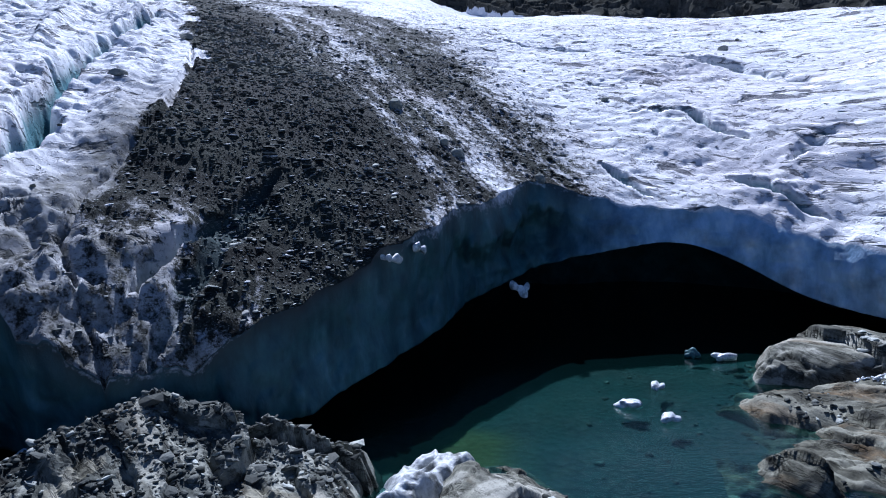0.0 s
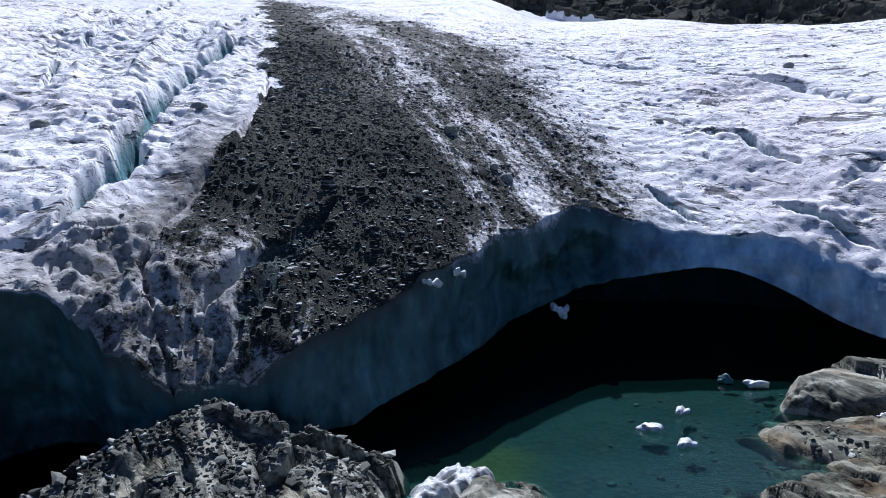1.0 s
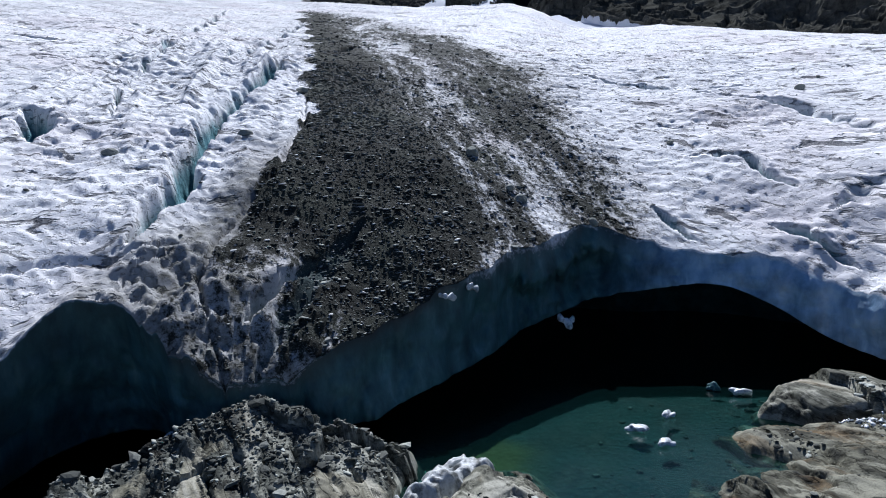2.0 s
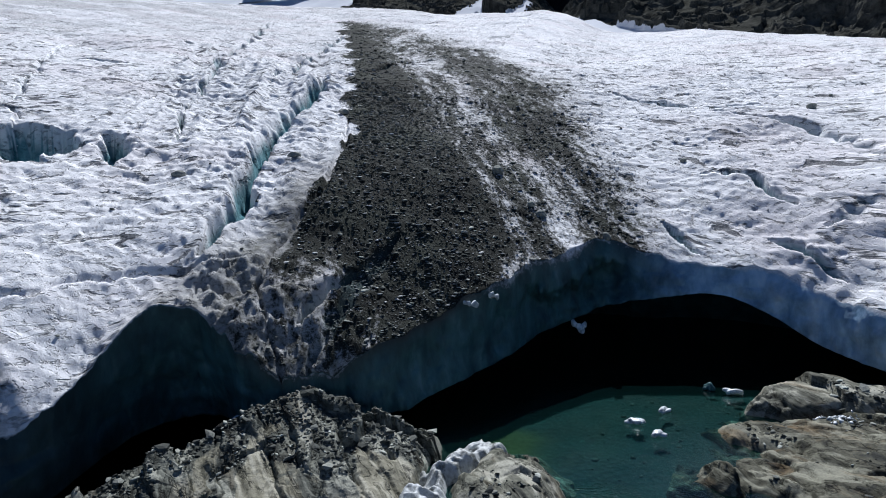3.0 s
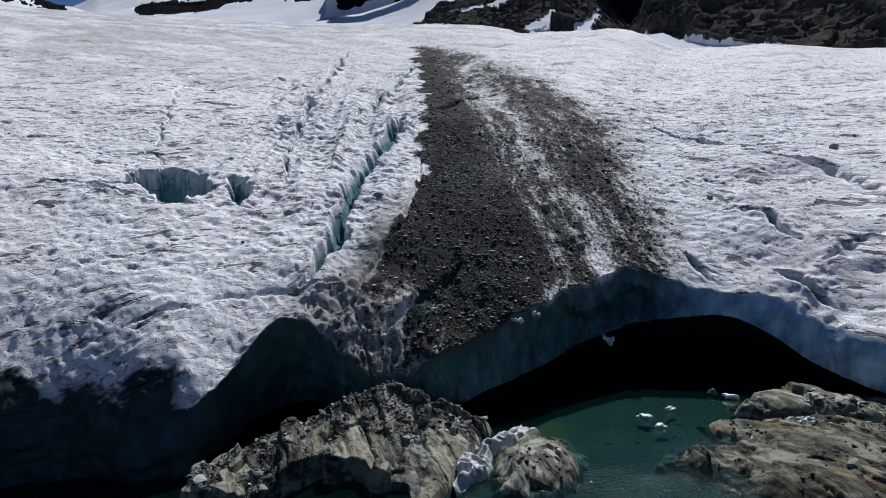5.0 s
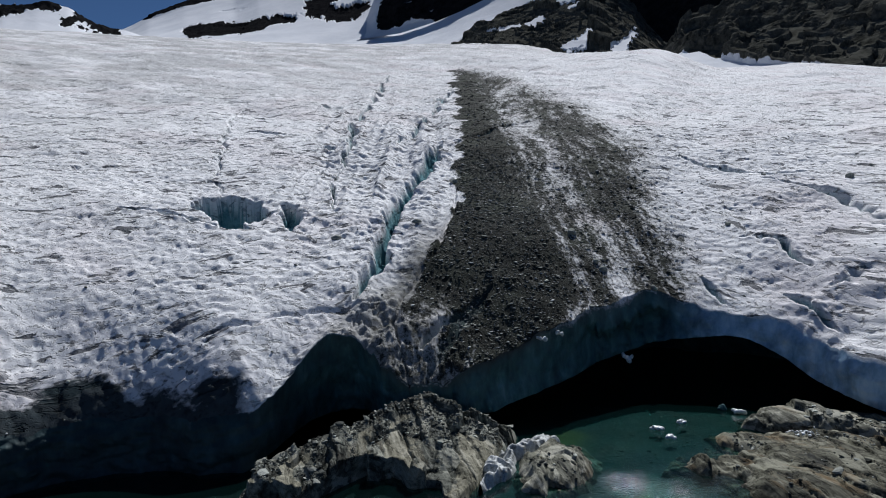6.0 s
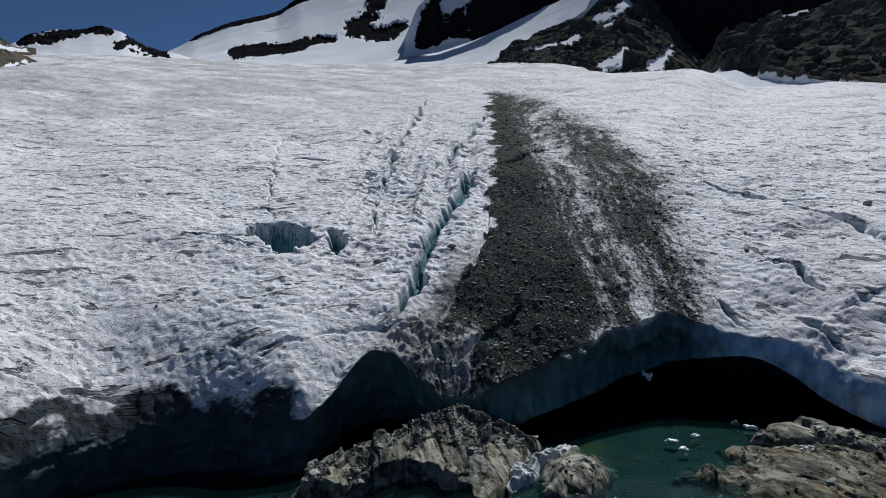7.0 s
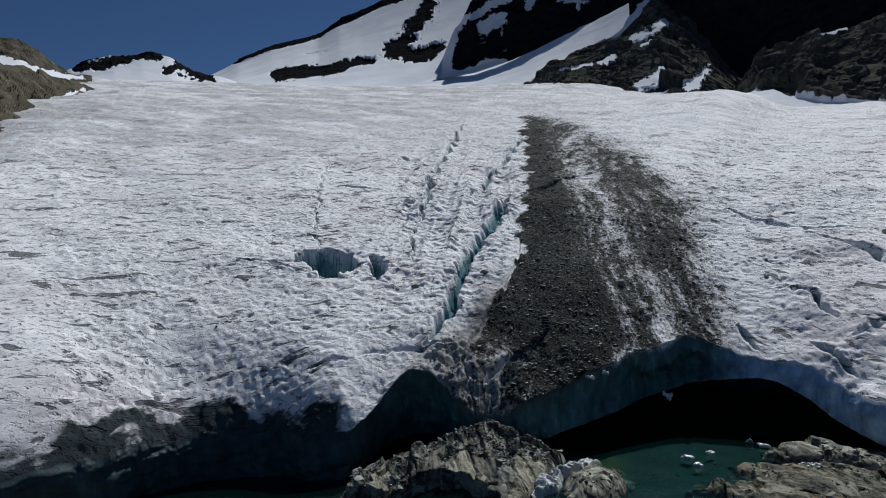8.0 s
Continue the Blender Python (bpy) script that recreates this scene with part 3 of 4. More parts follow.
    z = z + 0.28 * fbm(x * 0.45, y * 0.6, octaves=3, seed=173) * hill(x, y, 15.0, 27.5, 4.5)
    blue = np.zeros(x.shape)
    for k, (pts, width, depth, bare_or_shade, wander) in enumerate(CREVASSES):
        xs, ys = [p[0] for p in pts], [p[1] for p in pts]
        m = (x > min(xs) - 3) & (x < max(xs) + 3) & (y > min(ys) - 3) & (y < max(ys) + 3)
        if not m.any():
            continue
        xm, ym = x[m], y[m]
        jag = wander * fbm(xm * 0.35, ym * 0.35, octaves=3, seed=60 + k)
        r, s = line_distance(xm + jag, ym + jag * 0.3, pts)
        w = width * (0.2 + np.sin(np.pi * np.clip(s, 0, 1)) ** 0.6) * (0.9 + 0.35 * vnoise(s * 9, k * 3.3, seed=5))
        w = np.maximum(w, 0.05) * (1 + 0.14 * vnoise(xm * 1.1, ym * 1.1, seed=6))
        cut = 1 - smooth(0.35, 1.5, r / w)
        fill = facets(xm * 1.3, ym * 0.9, 150 + k)[0] if width > 0.3 else 0.0
        z[m] -= depth * cut * (0.95 + 0.3 * fill * cut ** 4)
        z[m] += 0.09 * np.exp(-((r - 1.7 * w) / (0.8 * w + 0.1)) ** 2) * min(1, depth)
        blue[m] = np.maximum(blue[m], smooth(0.2, 0.6, cut) * bare_or_shade)
    for cx, cy, rx, ry, turn, depth in PITS:
        a = radians(turn)
        px, py = (x - cx) * math.cos(a) + (y - cy) * math.sin(a), -(x - cx) * math.sin(a) + (y - cy) * math.cos(a)
        r = (np.abs(px / rx) ** 2.6 + np.abs(py / ry) ** 2.6) ** (1 / 2.6) + 0.22 * fbm(x * 0.6, y * 0.6, octaves=4, seed=77)
        cut = 1 - smooth(0.92, 1.10, r)
        z = z - depth * cut
        blue = np.maximum(blue, smooth(0.03, 0.2, cut))
    return z, deb, film, blue, np.clip(-0.5 * cups, 0, 1)


# ---- glacier sheet ----
def build_glacier():
    near = np.concatenate([np.arange(chord[4], chord[8], 0.09), np.arange(chord[8], chord[14], 0.06), np.arange(chord[14], chord[23], 0.11)])
    u = np.concatenate([np.linspace(0, chord[4], 90)[:-1], near, np.linspace(near[-1], chord[-1], 70)[1:]])
    ex, ey, ez = edge_at(u)
    out, foot = glide(chord, step[:, 0], u), glide(chord, step[:, 1], u)
    turn = np.interp(u, [0, chord[4], chord[7], chord[14], chord[18], chord[-4], chord[-1]], [64, 60, 34, 12, 4, -4, -34])
    dx, dy = -np.sin(np.radians(turn)), np.cos(np.radians(turn))
    wig = 0.38 + 0.2 * fbm(u * 0.55, 0 * u, octaves=4, seed=91)
    ex, ey = ex + dx * wig, ey + dy * wig
    d = [0.0]
    while d[-1] < 380:
        d.append(d[-1] + max(0.10, 0.0028 * d[-1], 0.0052 * d[-1] * (d[-1] > 40)))
    d = np.array(d)
    X = ex[None] + dx[None] * d[:, None]
    Y = ey[None] + dy[None] * d[:, None]
    Z, deb, film, blue, hollow = surface(X, Y)
    # the face below the edge, then the roof of the hollow behind it
    s = np.linspace(0, 1, 44)[1:]
    west = (1 - smooth(chord[7] + 0.5, chord[8], u))[None]
    bow = np.maximum(west, 0.8 * smooth(chord[20], chord[22], u)[None])
    lean = np.radians(38 + 50 * smooth(0.0, 0.5, s))
    o, fall = np.cumsum(np.cos(lean)), np.cumsum(np.sin(lean))
    o, fall = o / fall[-1], fall / fall[-1]
    high = (Z[0] - foot)[None]
    prof = o[:, None] * high * bow * (1 - 0.45 * west) + (s ** 1.15)[:, None] * out[None] * (1 - bow)
    drop = fall[:, None] * bow + s[:, None] * (1 - bow)
    fx = ex[None] - dx[None] * prof
    fy = ey[None] - dy[None] * prof
    fz = Z[0][None] + (foot - Z[0])[None] * drop
    U = np.broadcast_to(u[None], fz.shape)
    scallop = 0.30 * fbm(U * 0.5, fz * 0.45, octaves=4, seed=51) + 0.12 * ridged(U * 1.1, fz * 0.8, octaves=3, seed=55)
    scallop = scallop * smooth(0.0, 0.5, s)[:, None]
    bay = smooth(chord[15] + 1.0, chord[17], u) * (1 - smooth(chord[18] - 0.3, chord[18] + 2.0, u))
    top = 0.30 + 0.16 * fbm(u * 0.7, 0 * u, octaves=4, seed=58)
    scallop = scallop + bay[None] * (1.5 * smooth(0.0, 0.3, s[:, None] - top[None]) + 0.25 * fbm(U * 0.9, fz * 1.3, octaves=3, seed=53) * smooth(0.2, 0.4, s)[:, None])
    bulge = 0.14 * (ridged(U * 0.45 + fz * 0.5, fz * 0.9 - U * 0.2, octaves=4, seed=57, gain=0.55) - 0.8)
    scallop = scallop * (1 - west) + bulge * west * smooth(0.0, 0.15, s)[:, None]
    fx, fy = fx + dx[None] * scallop, fy + dy[None] * scallop
    q = np.linspace(0, 1, 26)[1:, None]
    rx = fx[-1][None] + dx[None] * 12 * q
    ry = fy[-1][None] + dy[None] * 12 * q
    rz = foot[None] + 0.5 * np.sin(q * np.pi) - 0.0 * q - (foot[None] + 1.6) * smooth(0.45, 1.0, q)
    rz = rz + 0.2 * fbm(rx * 0.6, ry * 0.6, octaves=3, seed=71) * smooth(0.02, 0.2, q)
    X, Y, Z = [np.concatenate([b[::-1], a[::-1], c]) for a, b, c in ((fx, rx, X), (fy, ry, Y), (fz, rz, Z))]
    n = len(s) + len(q)
    deb0, film0 = deb[0], film[0]
    # ragged reach of the painted shade above the western edge
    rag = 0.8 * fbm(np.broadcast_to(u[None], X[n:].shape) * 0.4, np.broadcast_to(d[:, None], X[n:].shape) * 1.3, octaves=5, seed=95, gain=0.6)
    wet_or_shade = np.concatenate([np.ones((n, len(u))), (1 - smooth(0.3, 2.1, d[:, None] + rag)) * west])
    grime = np.clip(0.9 * deb[0] + 0.6 * film[0], 0, 1)
    dirty = grime[None] * np.concatenate([np.zeros((len(q), 1)), np.exp(-7 * s)[::-1, None]])
    zero = np.zeros((n, len(u)))
    deb, film, blue, hollow = [np.concatenate([a, b]) for a, b in ((dirty, deb), (zero, film), (zero, blue), (zero + 0.4, hollow))]
    slot = np.zeros((len(X) - 1, len(u) - 1), int)
    slot[:n] = 1
    hole = smooth(chord[8] - 0.6, chord[8] + 0.6, u) * (1 - smooth(chord[12] - 0.5, chord[12] + 0.5, u))
    brim = (0.10 + 0.10 * fbm(u * 0.5, 0 * u, octaves=3, seed=59) - 0.04 * west[0]) * (1 - 0.9 * hole)
    crust = np.clip(1 - s[:, None] / np.maximum(brim, 0.01)[None] * 0.7, 0, 1) * (1 - 0.75 * np.clip(deb0 + 0.4 * film0, 0, 1))[None] * (1 - west)
    rime = np.concatenate([np.zeros((len(q), len(u))), crust[::-1], np.clip(1 - deb[n:] - 0.5 * film[n:], 0, 1) * (1 - west)])
    # the cave roof loses its blue and takes painted shade
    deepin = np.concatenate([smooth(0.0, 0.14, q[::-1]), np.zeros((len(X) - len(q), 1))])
    pure = smooth(chord[18] - 1, chord[20], u)[None] * (1 - deepin)
    me = grid_mesh("glacier", X, Y, Z, [CRUST, BLUE], slot, {"debris": deb, "film": film, "blue": blue, "hollow": hollow, "rime": rime, "pure": pure, "bare_or_shade": wet_or_shade, "calm": np.concatenate([np.zeros((n, len(u))), np.broadcast_to(smooth(45, 110, d)[:, None], (len(d), len(u)))]), "reach": np.concatenate([np.zeros((n, len(u))), np.broadcast_to(smooth(16, 45, d)[:, None], (len(d), len(u)))]), "ice_shade": np.maximum(1 - smooth(chord[8], chord[10], u)[None], 0.8 * deepin)})
    return tagged(new("glacier", me), "weathered white glacier tongue with crevasses and a hollow front", "glacier", kind="structure")


GLACIER = build_glacier()


# ---- ground, water ----
def ground_height(x, y):
    r = np.hypot(x, y - 10)
    z = -0.62 + 0.12 * fbm(x * 0.5, y * 0.5, octaves=4, seed=101)
    z = z + 0.75 * smooth(9.5, 13.5, x + 0.12 * (y - 18)) * (1 - smooth(24, 27, y))
    south = 1 - smooth(-5.0, 1.5, y + 0.8 * fbm(x * 0.25, y * 0.25, octaves=3, seed=105))
    z = z + (1.5 + 0.7 * fbm(x * 0.09, y * 0.09, octaves=4, seed=103) + 0.18 * fbm(x * 1.1, y * 1.1, octaves=3, seed=104)) * south
    return z - 6.0 * smooth(60, 400, r)


def build_ground():
    a = np.concatenate([-np.geomspace(4200, 40, 40), np.linspace(-38, 38, 230), np.geomspace(40, 4200, 40)])
    X, Y = np.meshgrid(a, a + 10)
    moss = np.clip(1.6 * hill(X, Y, 0.0, 17.0, 1.6, 1.5) + 0.4 * fbm(X, Y, octaves=3, seed=109), 0, 1) * hill(X, Y, 0, 17, 3)
    me = grid_mesh("ground", X, Y, ground_height(X, Y), [BED], None, {"moss": moss, "west_dark": (1 - smooth(-3.2, -1.2, X)) * (1 - smooth(16, 18, Y)), "wet_or_shade": (1 - smooth(-0.1, 0.15, ground_height(X, Y))) * smooth(-4, 0, Y) * (1 - smooth(30, 45, np.hypot(X, Y - 14)))})
    tagged(new("ground", me), "silty bed with cobbles below the glacier", "ground", kind="structure")
    x, y = np.linspace(-45, 16, 120), np.linspace(-6, 42, 100)
    X, Y = np.meshgrid(x, y)
    me = grid_mesh("water", X, Y, 0 * X, [WATER], None, {"riffle": (1 - smooth(12.3, 14.0, Y + 0.5 * fbm(X, Y, octaves=2, seed=7))) * smooth(2.5, 3.6, X)})
    ob = tagged(new("water", me), "clear turquoise melt water pool over silt", "water", kind="structure")
    ob.visible_shadow = False


build_ground()


# ---- bedrock ----
def outcrop_height(gx, gy, X, Y, height, seed, tilt, power, cut, cx, cy, grain=0.02):
    warp = 0.17 * fbm(X * 0.55, Y * 0.55, octaves=4, seed=seed)
    r = np.clip(np.hypot(gx, gy) + warp, 0, 1.4)
    Z = height * (1 - r ** power) + tilt[0] * (X - cx) + tilt[1] * (Y - cy)
    return Z + jointing(X, Y, seed, cut, grain)


def jointing(X, Y, seed, cut, grain):
    """Steps and sheets of foliated rock."""
    Z = 0.0
    a = X * 0.80 + Y * 0.60 + 0.25 * fbm(X * 0.8, Y * 0.8, octaves=3, seed=seed + 3)
    b = -X * 0.60 + Y * 0.80
    for scale, amp, k in ((0.36, 0.6, 0), (0.8, 0.22, 1), (1.9, 0.05, 2), (4.5, 0.012, 3)):
        block, joint = facets(a * scale * 1.5, b * scale * 0.42, seed + 20 + k)
        Z = Z + cut * amp * block - cut * amp * 0.3 * (1 - smooth(0.0, 0.10, joint))
    return Z + grain * fbm(X * 7, Y * 7, octaves=3, seed=seed + 12, gain=0.6)


OUTCROPS = {}


def outcrop(key, cx, cy, rx, ry, height, turn, seed, mat, label, tilt=(0.0, 0.0), power=2.6, res=0.06, cut=0.8, grain=0.009):
    """A hump of jointed, foliated bedrock."""
    def shape(X, Y):
        a = radians(turn)
        gx = ((X - cx) * math.cos(a) + (Y - cy) * math.sin(a)) / rx
        gy = (-(X - cx) * math.sin(a) + (Y - cy) * math.cos(a)) / ry
        return outcrop_height(gx, gy, X, Y, height, seed, tilt, power, cut, cx, cy, grain)
    nx, ny = int(2.5 * rx / res), int(2.5 * ry / res)
    gx, gy = np.meshgrid(np.linspace(-1.25, 1.25, nx), np.linspace(-1.25, 1.25, ny))
    a = radians(turn)
    X = cx + gx * rx * math.cos(a) - gy * ry * math.sin(a)
    Y = cy + gx * rx * math.sin(a) + gy * ry * math.cos(a)
    Z = np.maximum(shape(X, Y), -1.2)
    me = grid_mesh("rock_outcrop", X, Y, Z, [mat], None, {"sheet": 0 * X}, shade=grain < 0.01)
    ob = tagged(new("rock_outcrop", me), label, "rock", group="bedrock beside the pool")
    OUTCROPS[key] = (ob, shape)
    return ob


def sheets(x, y):
    """Where bare tan slabs run down the western ridge, 0 to 1."""
    down, across = 0.45 * x - 0.89 * y, 0.89 * x + 0.45 * y
    across = across + 0.5 * fbm(x * 0.5, y * 0.5, octaves=3, seed=207)
    n = vnoise(across * 1.25, down * 0.16, seed=205) + 0.35 * fbm(x * 1.1, y * 1.1, octaves=4, seed=206)
    return np.clip(0.5 + 1.1 * n - 0.14 + 0.22 * smooth(-8.5, -5.0, x), 0, 1) * (1 - smooth(-2.4, -0.6, y - ridge_line(x)))


def ridge_line(x):
    return np.interp(x, [-11.5, -10.4, -9.8, -8.9, -8.1, -6.5, -5.4, -4.1, -2.4, -1.4], [5.5, 7.2, 9.0, 10.4, 12.2, 14.7, 14.5, 14.4, 14.7, 15.0])


def west_height(x, y):
    crest_y = ridge_line(x)
    crest_z = np.interp(x, [-12.5, -11.5, -10.4, -9.8, -8.9, -8.1, -7.4, -6.5, -5.6, -4.1, -2.5, -1.9, -1.3], [-1.0, 0.7, 1.5, 1.8, 2.0, 2.05, 2.2, 2.45, 2.2, 1.95, 1.4, 0.9, -0.9])
    brow = np.interp(x, [-12, -10.5, -8.4, -7.7, -7.2, -5.9, -4.2, -3.2, -1.8, -1.0], [4.2, 4.6, 5.4, 7.4, 9.3, 9.4, 8.6, 8.8, 7.6, 7.2]) + 0.35 * fbm(x * 0.9, 0 * x, octaves=3, seed=203)
    t = (crest_y - y) / (crest_y - brow)
    brow_z = np.interp(x, [-12, -10, -8, -5, -3], [0.4, 0.8, 1.0, 0.9, 0.4])
    z = crest_z + (np.minimum(brow_z, crest_z - 0.1) - crest_z) * np.clip(t, 0, 1) ** 0.9
    z = np.where(t < 0, crest_z - 0.75 * (y - crest_y) - 0.05 * (y - crest_y) ** 2, z)
    z = z - 2.4 * smooth(0.0, 0.4, brow - y)
    return z + 0.12 * fbm(x * 0.8, y * 0.8, octaves=4, seed=204) + jointing(x, y, 201, 0.6, 0.012) * (1 - 0.55 * sheets(x, y))


def west_ridge():
    X, Y = np.meshgrid(np.arange(-13.0, -1.0, 0.055), np.arange(3.5, 18.5, 0.055))
    me = grid_mesh("rock_outcrop", X, Y, np.maximum(west_height(X, Y), -1.2), [ROCK], None, {"sheet": sheets(X, Y)}, shade=False)
    ob = tagged(new("rock_outcrop", me), "dark foliated bedrock ridge with tan bare slabs and slate rubble", "rock")
    OUTCROPS["west"] = (ob, west_height)


west_ridge()
outcrop("middle", 1.3, 12.6, 1.6, 2.9, 0.55, 8, 211, LIGHT, "pale bedrock hump at the edge of the pool", (0, 0), 3.6, 0.045, 0.5, 0.006)
outcrop("block", 13.6, 21.2, 4.3, 1.9, 0.95, -8, 221, LIGHT, "pale bedrock block beside the pool", (0, 0.04), 6.0, 0.05, 0.36, 0.006)
outcrop("slab", 13.7, 14.2, 6.0, 4.2, 0.78, -12, 231, PALE, "low rusty bedrock slab beside the pool", (0.02, 0.02), 3.6, 0.055, 0.52, 0.006)
outcrop("ledge", 13.9, 17.9, 5.8, 2.0, 0.55, -6, 251, PALE, "low stepped bedrock ledge beside the pool", (0.03, 0.03), 3.8, 0.055, 0.46, 0.006)
outcrop("east", 20.5, 17.5, 5.0, 5.0, 1.5, 0, 241, ROCK, "grey bedrock hump below the ice front", (0, 0), 2.8, 0.1, 0.5)


# ---- mountains ----
def mountain(az0, az1, deep, crest, foot, seed, mat, label, rough, lie, na=420, nr=170, jointed=0.2):
    """A slope that rises away from the glacier. crest and foot: degrees west of +y, height in degrees (and distance) as seen from the moraine shore."""
    A, T = np.meshgrid(np.linspace(az0, az1, na), np.linspace(0, 1, nr))
    cx, cy, cz = 13.3, -25.3, 15.0
    fa, ca = sorted(foot), sorted(crest)

    def line(knots, k):
        """Heights along the azimuth, with the corners of the polyline rounded."""
        a = np.linspace(az0, az1, na)
        v = np.interp(a, [c[0] for c in knots], [c[k] for c in knots])
        v = np.convolve(np.pad(v, 6, mode="edge"), np.hanning(15)[1:-1] / np.hanning(15).sum(), mode="valid")
        return np.broadcast_to(v[None], A.shape)

    start = line(fa, 2)
    R = start + deep * T
    X, Y = cx - np.sin(np.radians(A)) * R, cy + np.cos(np.radians(A)) * R
    rise = line(ca, 1)
    base = line(fa, 1)
    top = cz + (start + deep) * np.tan(np.radians(rise))
    low = cz + start * np.tan(np.radians(base))
    Z = low + (top - low) * (0.75 * T + 0.25 * T ** 2)
    k = 1.0 / rough[0]
    crag = ridged(X * k, Y * k, Z * k * 0.8, octaves=6, seed=seed, gain=0.5) - 0.75
    dip, strike = (0.8 * X + 0.6 * Z) * k + 0.4 * crag, (0.6 * X - 0.8 * Z + 0.5 * Y) * k + 0.3 * crag
    block = facets(dip * 1.1, strike * 2.6, seed + 4)[0] + 0.5 * facets(dip * 2.6, strike * 6.5, seed + 5)[0]
    big = fbm(X * k * 0.5, Y * k * 0.5, Z * k * 0.5, octaves=5, seed=seed + 9, gain=0.6)
    E = np.degrees(np.arctan2(Z - cz, R))
    snow = lie(A, E, rise - E, E - base, big)
    bare_or_shade = 1 - smooth(0.4, 0.7, snow)
    Z = Z + rough[1] * (0.6 * crag * (0.10 + 0.9 * bare_or_shade) + jointed * block * bare_or_shade) * smooth(0.0, 0.12, T) * smooth(0, 1.0, np.abs(A - min(az0, az1)))
    me = grid_mesh("mountain", X, Y, Z, [mat], None, {"snow": snow}, shade=jointed < 0.3, flip=az1 > az0)
    return tagged(new("mountain", me), label, "mountain", kind="structure")


def bell(x, c, w):
    return np.exp(-((x - c) / w) ** 2)


def belt(A, E, pts, w, big):
    """1 along a line over the slope, with a ragged margin."""
    return 1 - smooth(0.55, 1.3, line_distance(A, E, pts)[0] / w + 0.7 * big + 0.35 * fbm(A * 3.1, E * 6.3, octaves=4, seed=303, gain=0.65))


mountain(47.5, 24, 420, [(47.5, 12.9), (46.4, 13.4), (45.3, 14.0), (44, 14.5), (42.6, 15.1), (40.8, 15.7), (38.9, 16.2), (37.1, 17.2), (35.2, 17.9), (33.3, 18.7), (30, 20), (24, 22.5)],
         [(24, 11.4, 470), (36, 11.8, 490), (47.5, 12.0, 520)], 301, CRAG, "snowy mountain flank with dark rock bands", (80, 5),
         lambda A, E, D, F, big: 0.95 + 0.12 * big - 1.0 * np.exp(-(D / (0.22 + 0.35 * smooth(45, 36, A))) ** 2) * smooth(46.8, 44.5, A)
         - 0.95 * belt(A, E, [(42.3, 13.0), (40.5, 13.15), (39.1, 13.35), (37.8, 13.35), (36.7, 13.9)], 0.36, big) - 0.95 * belt(A, E, [(36.0, 14.0), (34.6, 14.1)], 0.32, big)
         - 0.95 * belt(A, E, [(32.8, 15.0), (31.6, 15.8), (30.4, 17.0), (29.6, 18.2)], 0.75, big) - 0.95 * belt(A, E, [(31.6, 14.4), (30.2, 14.3), (28.9, 14.9)], 0.5, big)
         - 0.9 * belt(A, E, [(34.5, 18.3), (31.5, 18.6), (29.5, 19.4)], 0.35, big) - 0.4 * belt(A, E, [(40.0, 14.6), (37.0, 15.0)], 0.12, 2.5 * big), 400, 170)
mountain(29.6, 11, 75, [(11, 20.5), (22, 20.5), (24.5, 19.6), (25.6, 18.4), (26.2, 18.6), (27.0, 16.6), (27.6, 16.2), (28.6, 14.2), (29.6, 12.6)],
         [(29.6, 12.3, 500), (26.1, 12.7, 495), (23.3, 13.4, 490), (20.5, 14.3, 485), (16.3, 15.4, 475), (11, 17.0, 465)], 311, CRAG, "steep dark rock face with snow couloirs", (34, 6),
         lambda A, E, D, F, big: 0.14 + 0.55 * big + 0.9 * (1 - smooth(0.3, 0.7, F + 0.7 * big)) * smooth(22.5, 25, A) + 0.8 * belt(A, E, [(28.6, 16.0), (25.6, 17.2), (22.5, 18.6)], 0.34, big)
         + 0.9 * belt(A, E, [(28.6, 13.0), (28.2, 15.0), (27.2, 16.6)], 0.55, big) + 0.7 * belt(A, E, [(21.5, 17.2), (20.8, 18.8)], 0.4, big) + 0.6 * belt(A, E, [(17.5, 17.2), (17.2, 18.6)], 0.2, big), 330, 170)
mountain(32, 4.5, 160, [(32, 12.7), (26, 13.0), (23.3, 13.8), (20.5, 14.7), (16.3, 15.8), (12.8, 17.1), (11.6, 17.3), (10, 15.9), (8, 14.2), (6.5, 12.4), (4.5, 10.6)],
         [(32, 11.0, 390), (21, 10.6, 340), (16.5, 10.0, 320), (12.2, 9.4, 300), (8.8, 8.6, 280), (4.5, 7.8, 262)], 321, MID_CRAG, "craggy rock slope above the glacier with a snow ramp and snow patches", (26, 4.2),
         lambda A, E, D, F, big: 0.14 + 0.22 * big + 0.9 * smooth(-0.15, 0.15, E - np.interp(A, [11.6, 12, 13.2, 15, 16.9, 18.7, 21, 23, 24], [17.4, 16.6, 15.6, 14.6, 13.7, 13.0, 12.0, 10.8, 9]) + 0.25 * big)
         + 0.8 * belt(A, E, [(13.2, 14.3), (12.0, 14.4), (11.0, 15.0)], 0.42, big) + 0.8 * belt(A, E, [(12.6, 13.6), (11.9, 13.9)], 0.2, big) + 0.8 * belt(A, E, [(15.9, 12.5), (14.9, 12.95)], 0.26, big)
         + 0.85 * belt(A, E, [(13.0, 10.7), (11.9, 11.0), (11.3, 11.5)], 0.42, big) + 0.9 * belt(A, E, [(9.2, 10.2), (8.3, 10.6), (7.9, 11.2)], 0.45, big) + 0.8 * belt(A, E, [(19.4, 12.0), (17.4, 12.5), (16.6, 12.6)], 0.16, big)
         + 0.6 * (1 - smooth(0.3, 0.8, F + big)) * smooth(9, 11, A), 430, 190, 0.45)
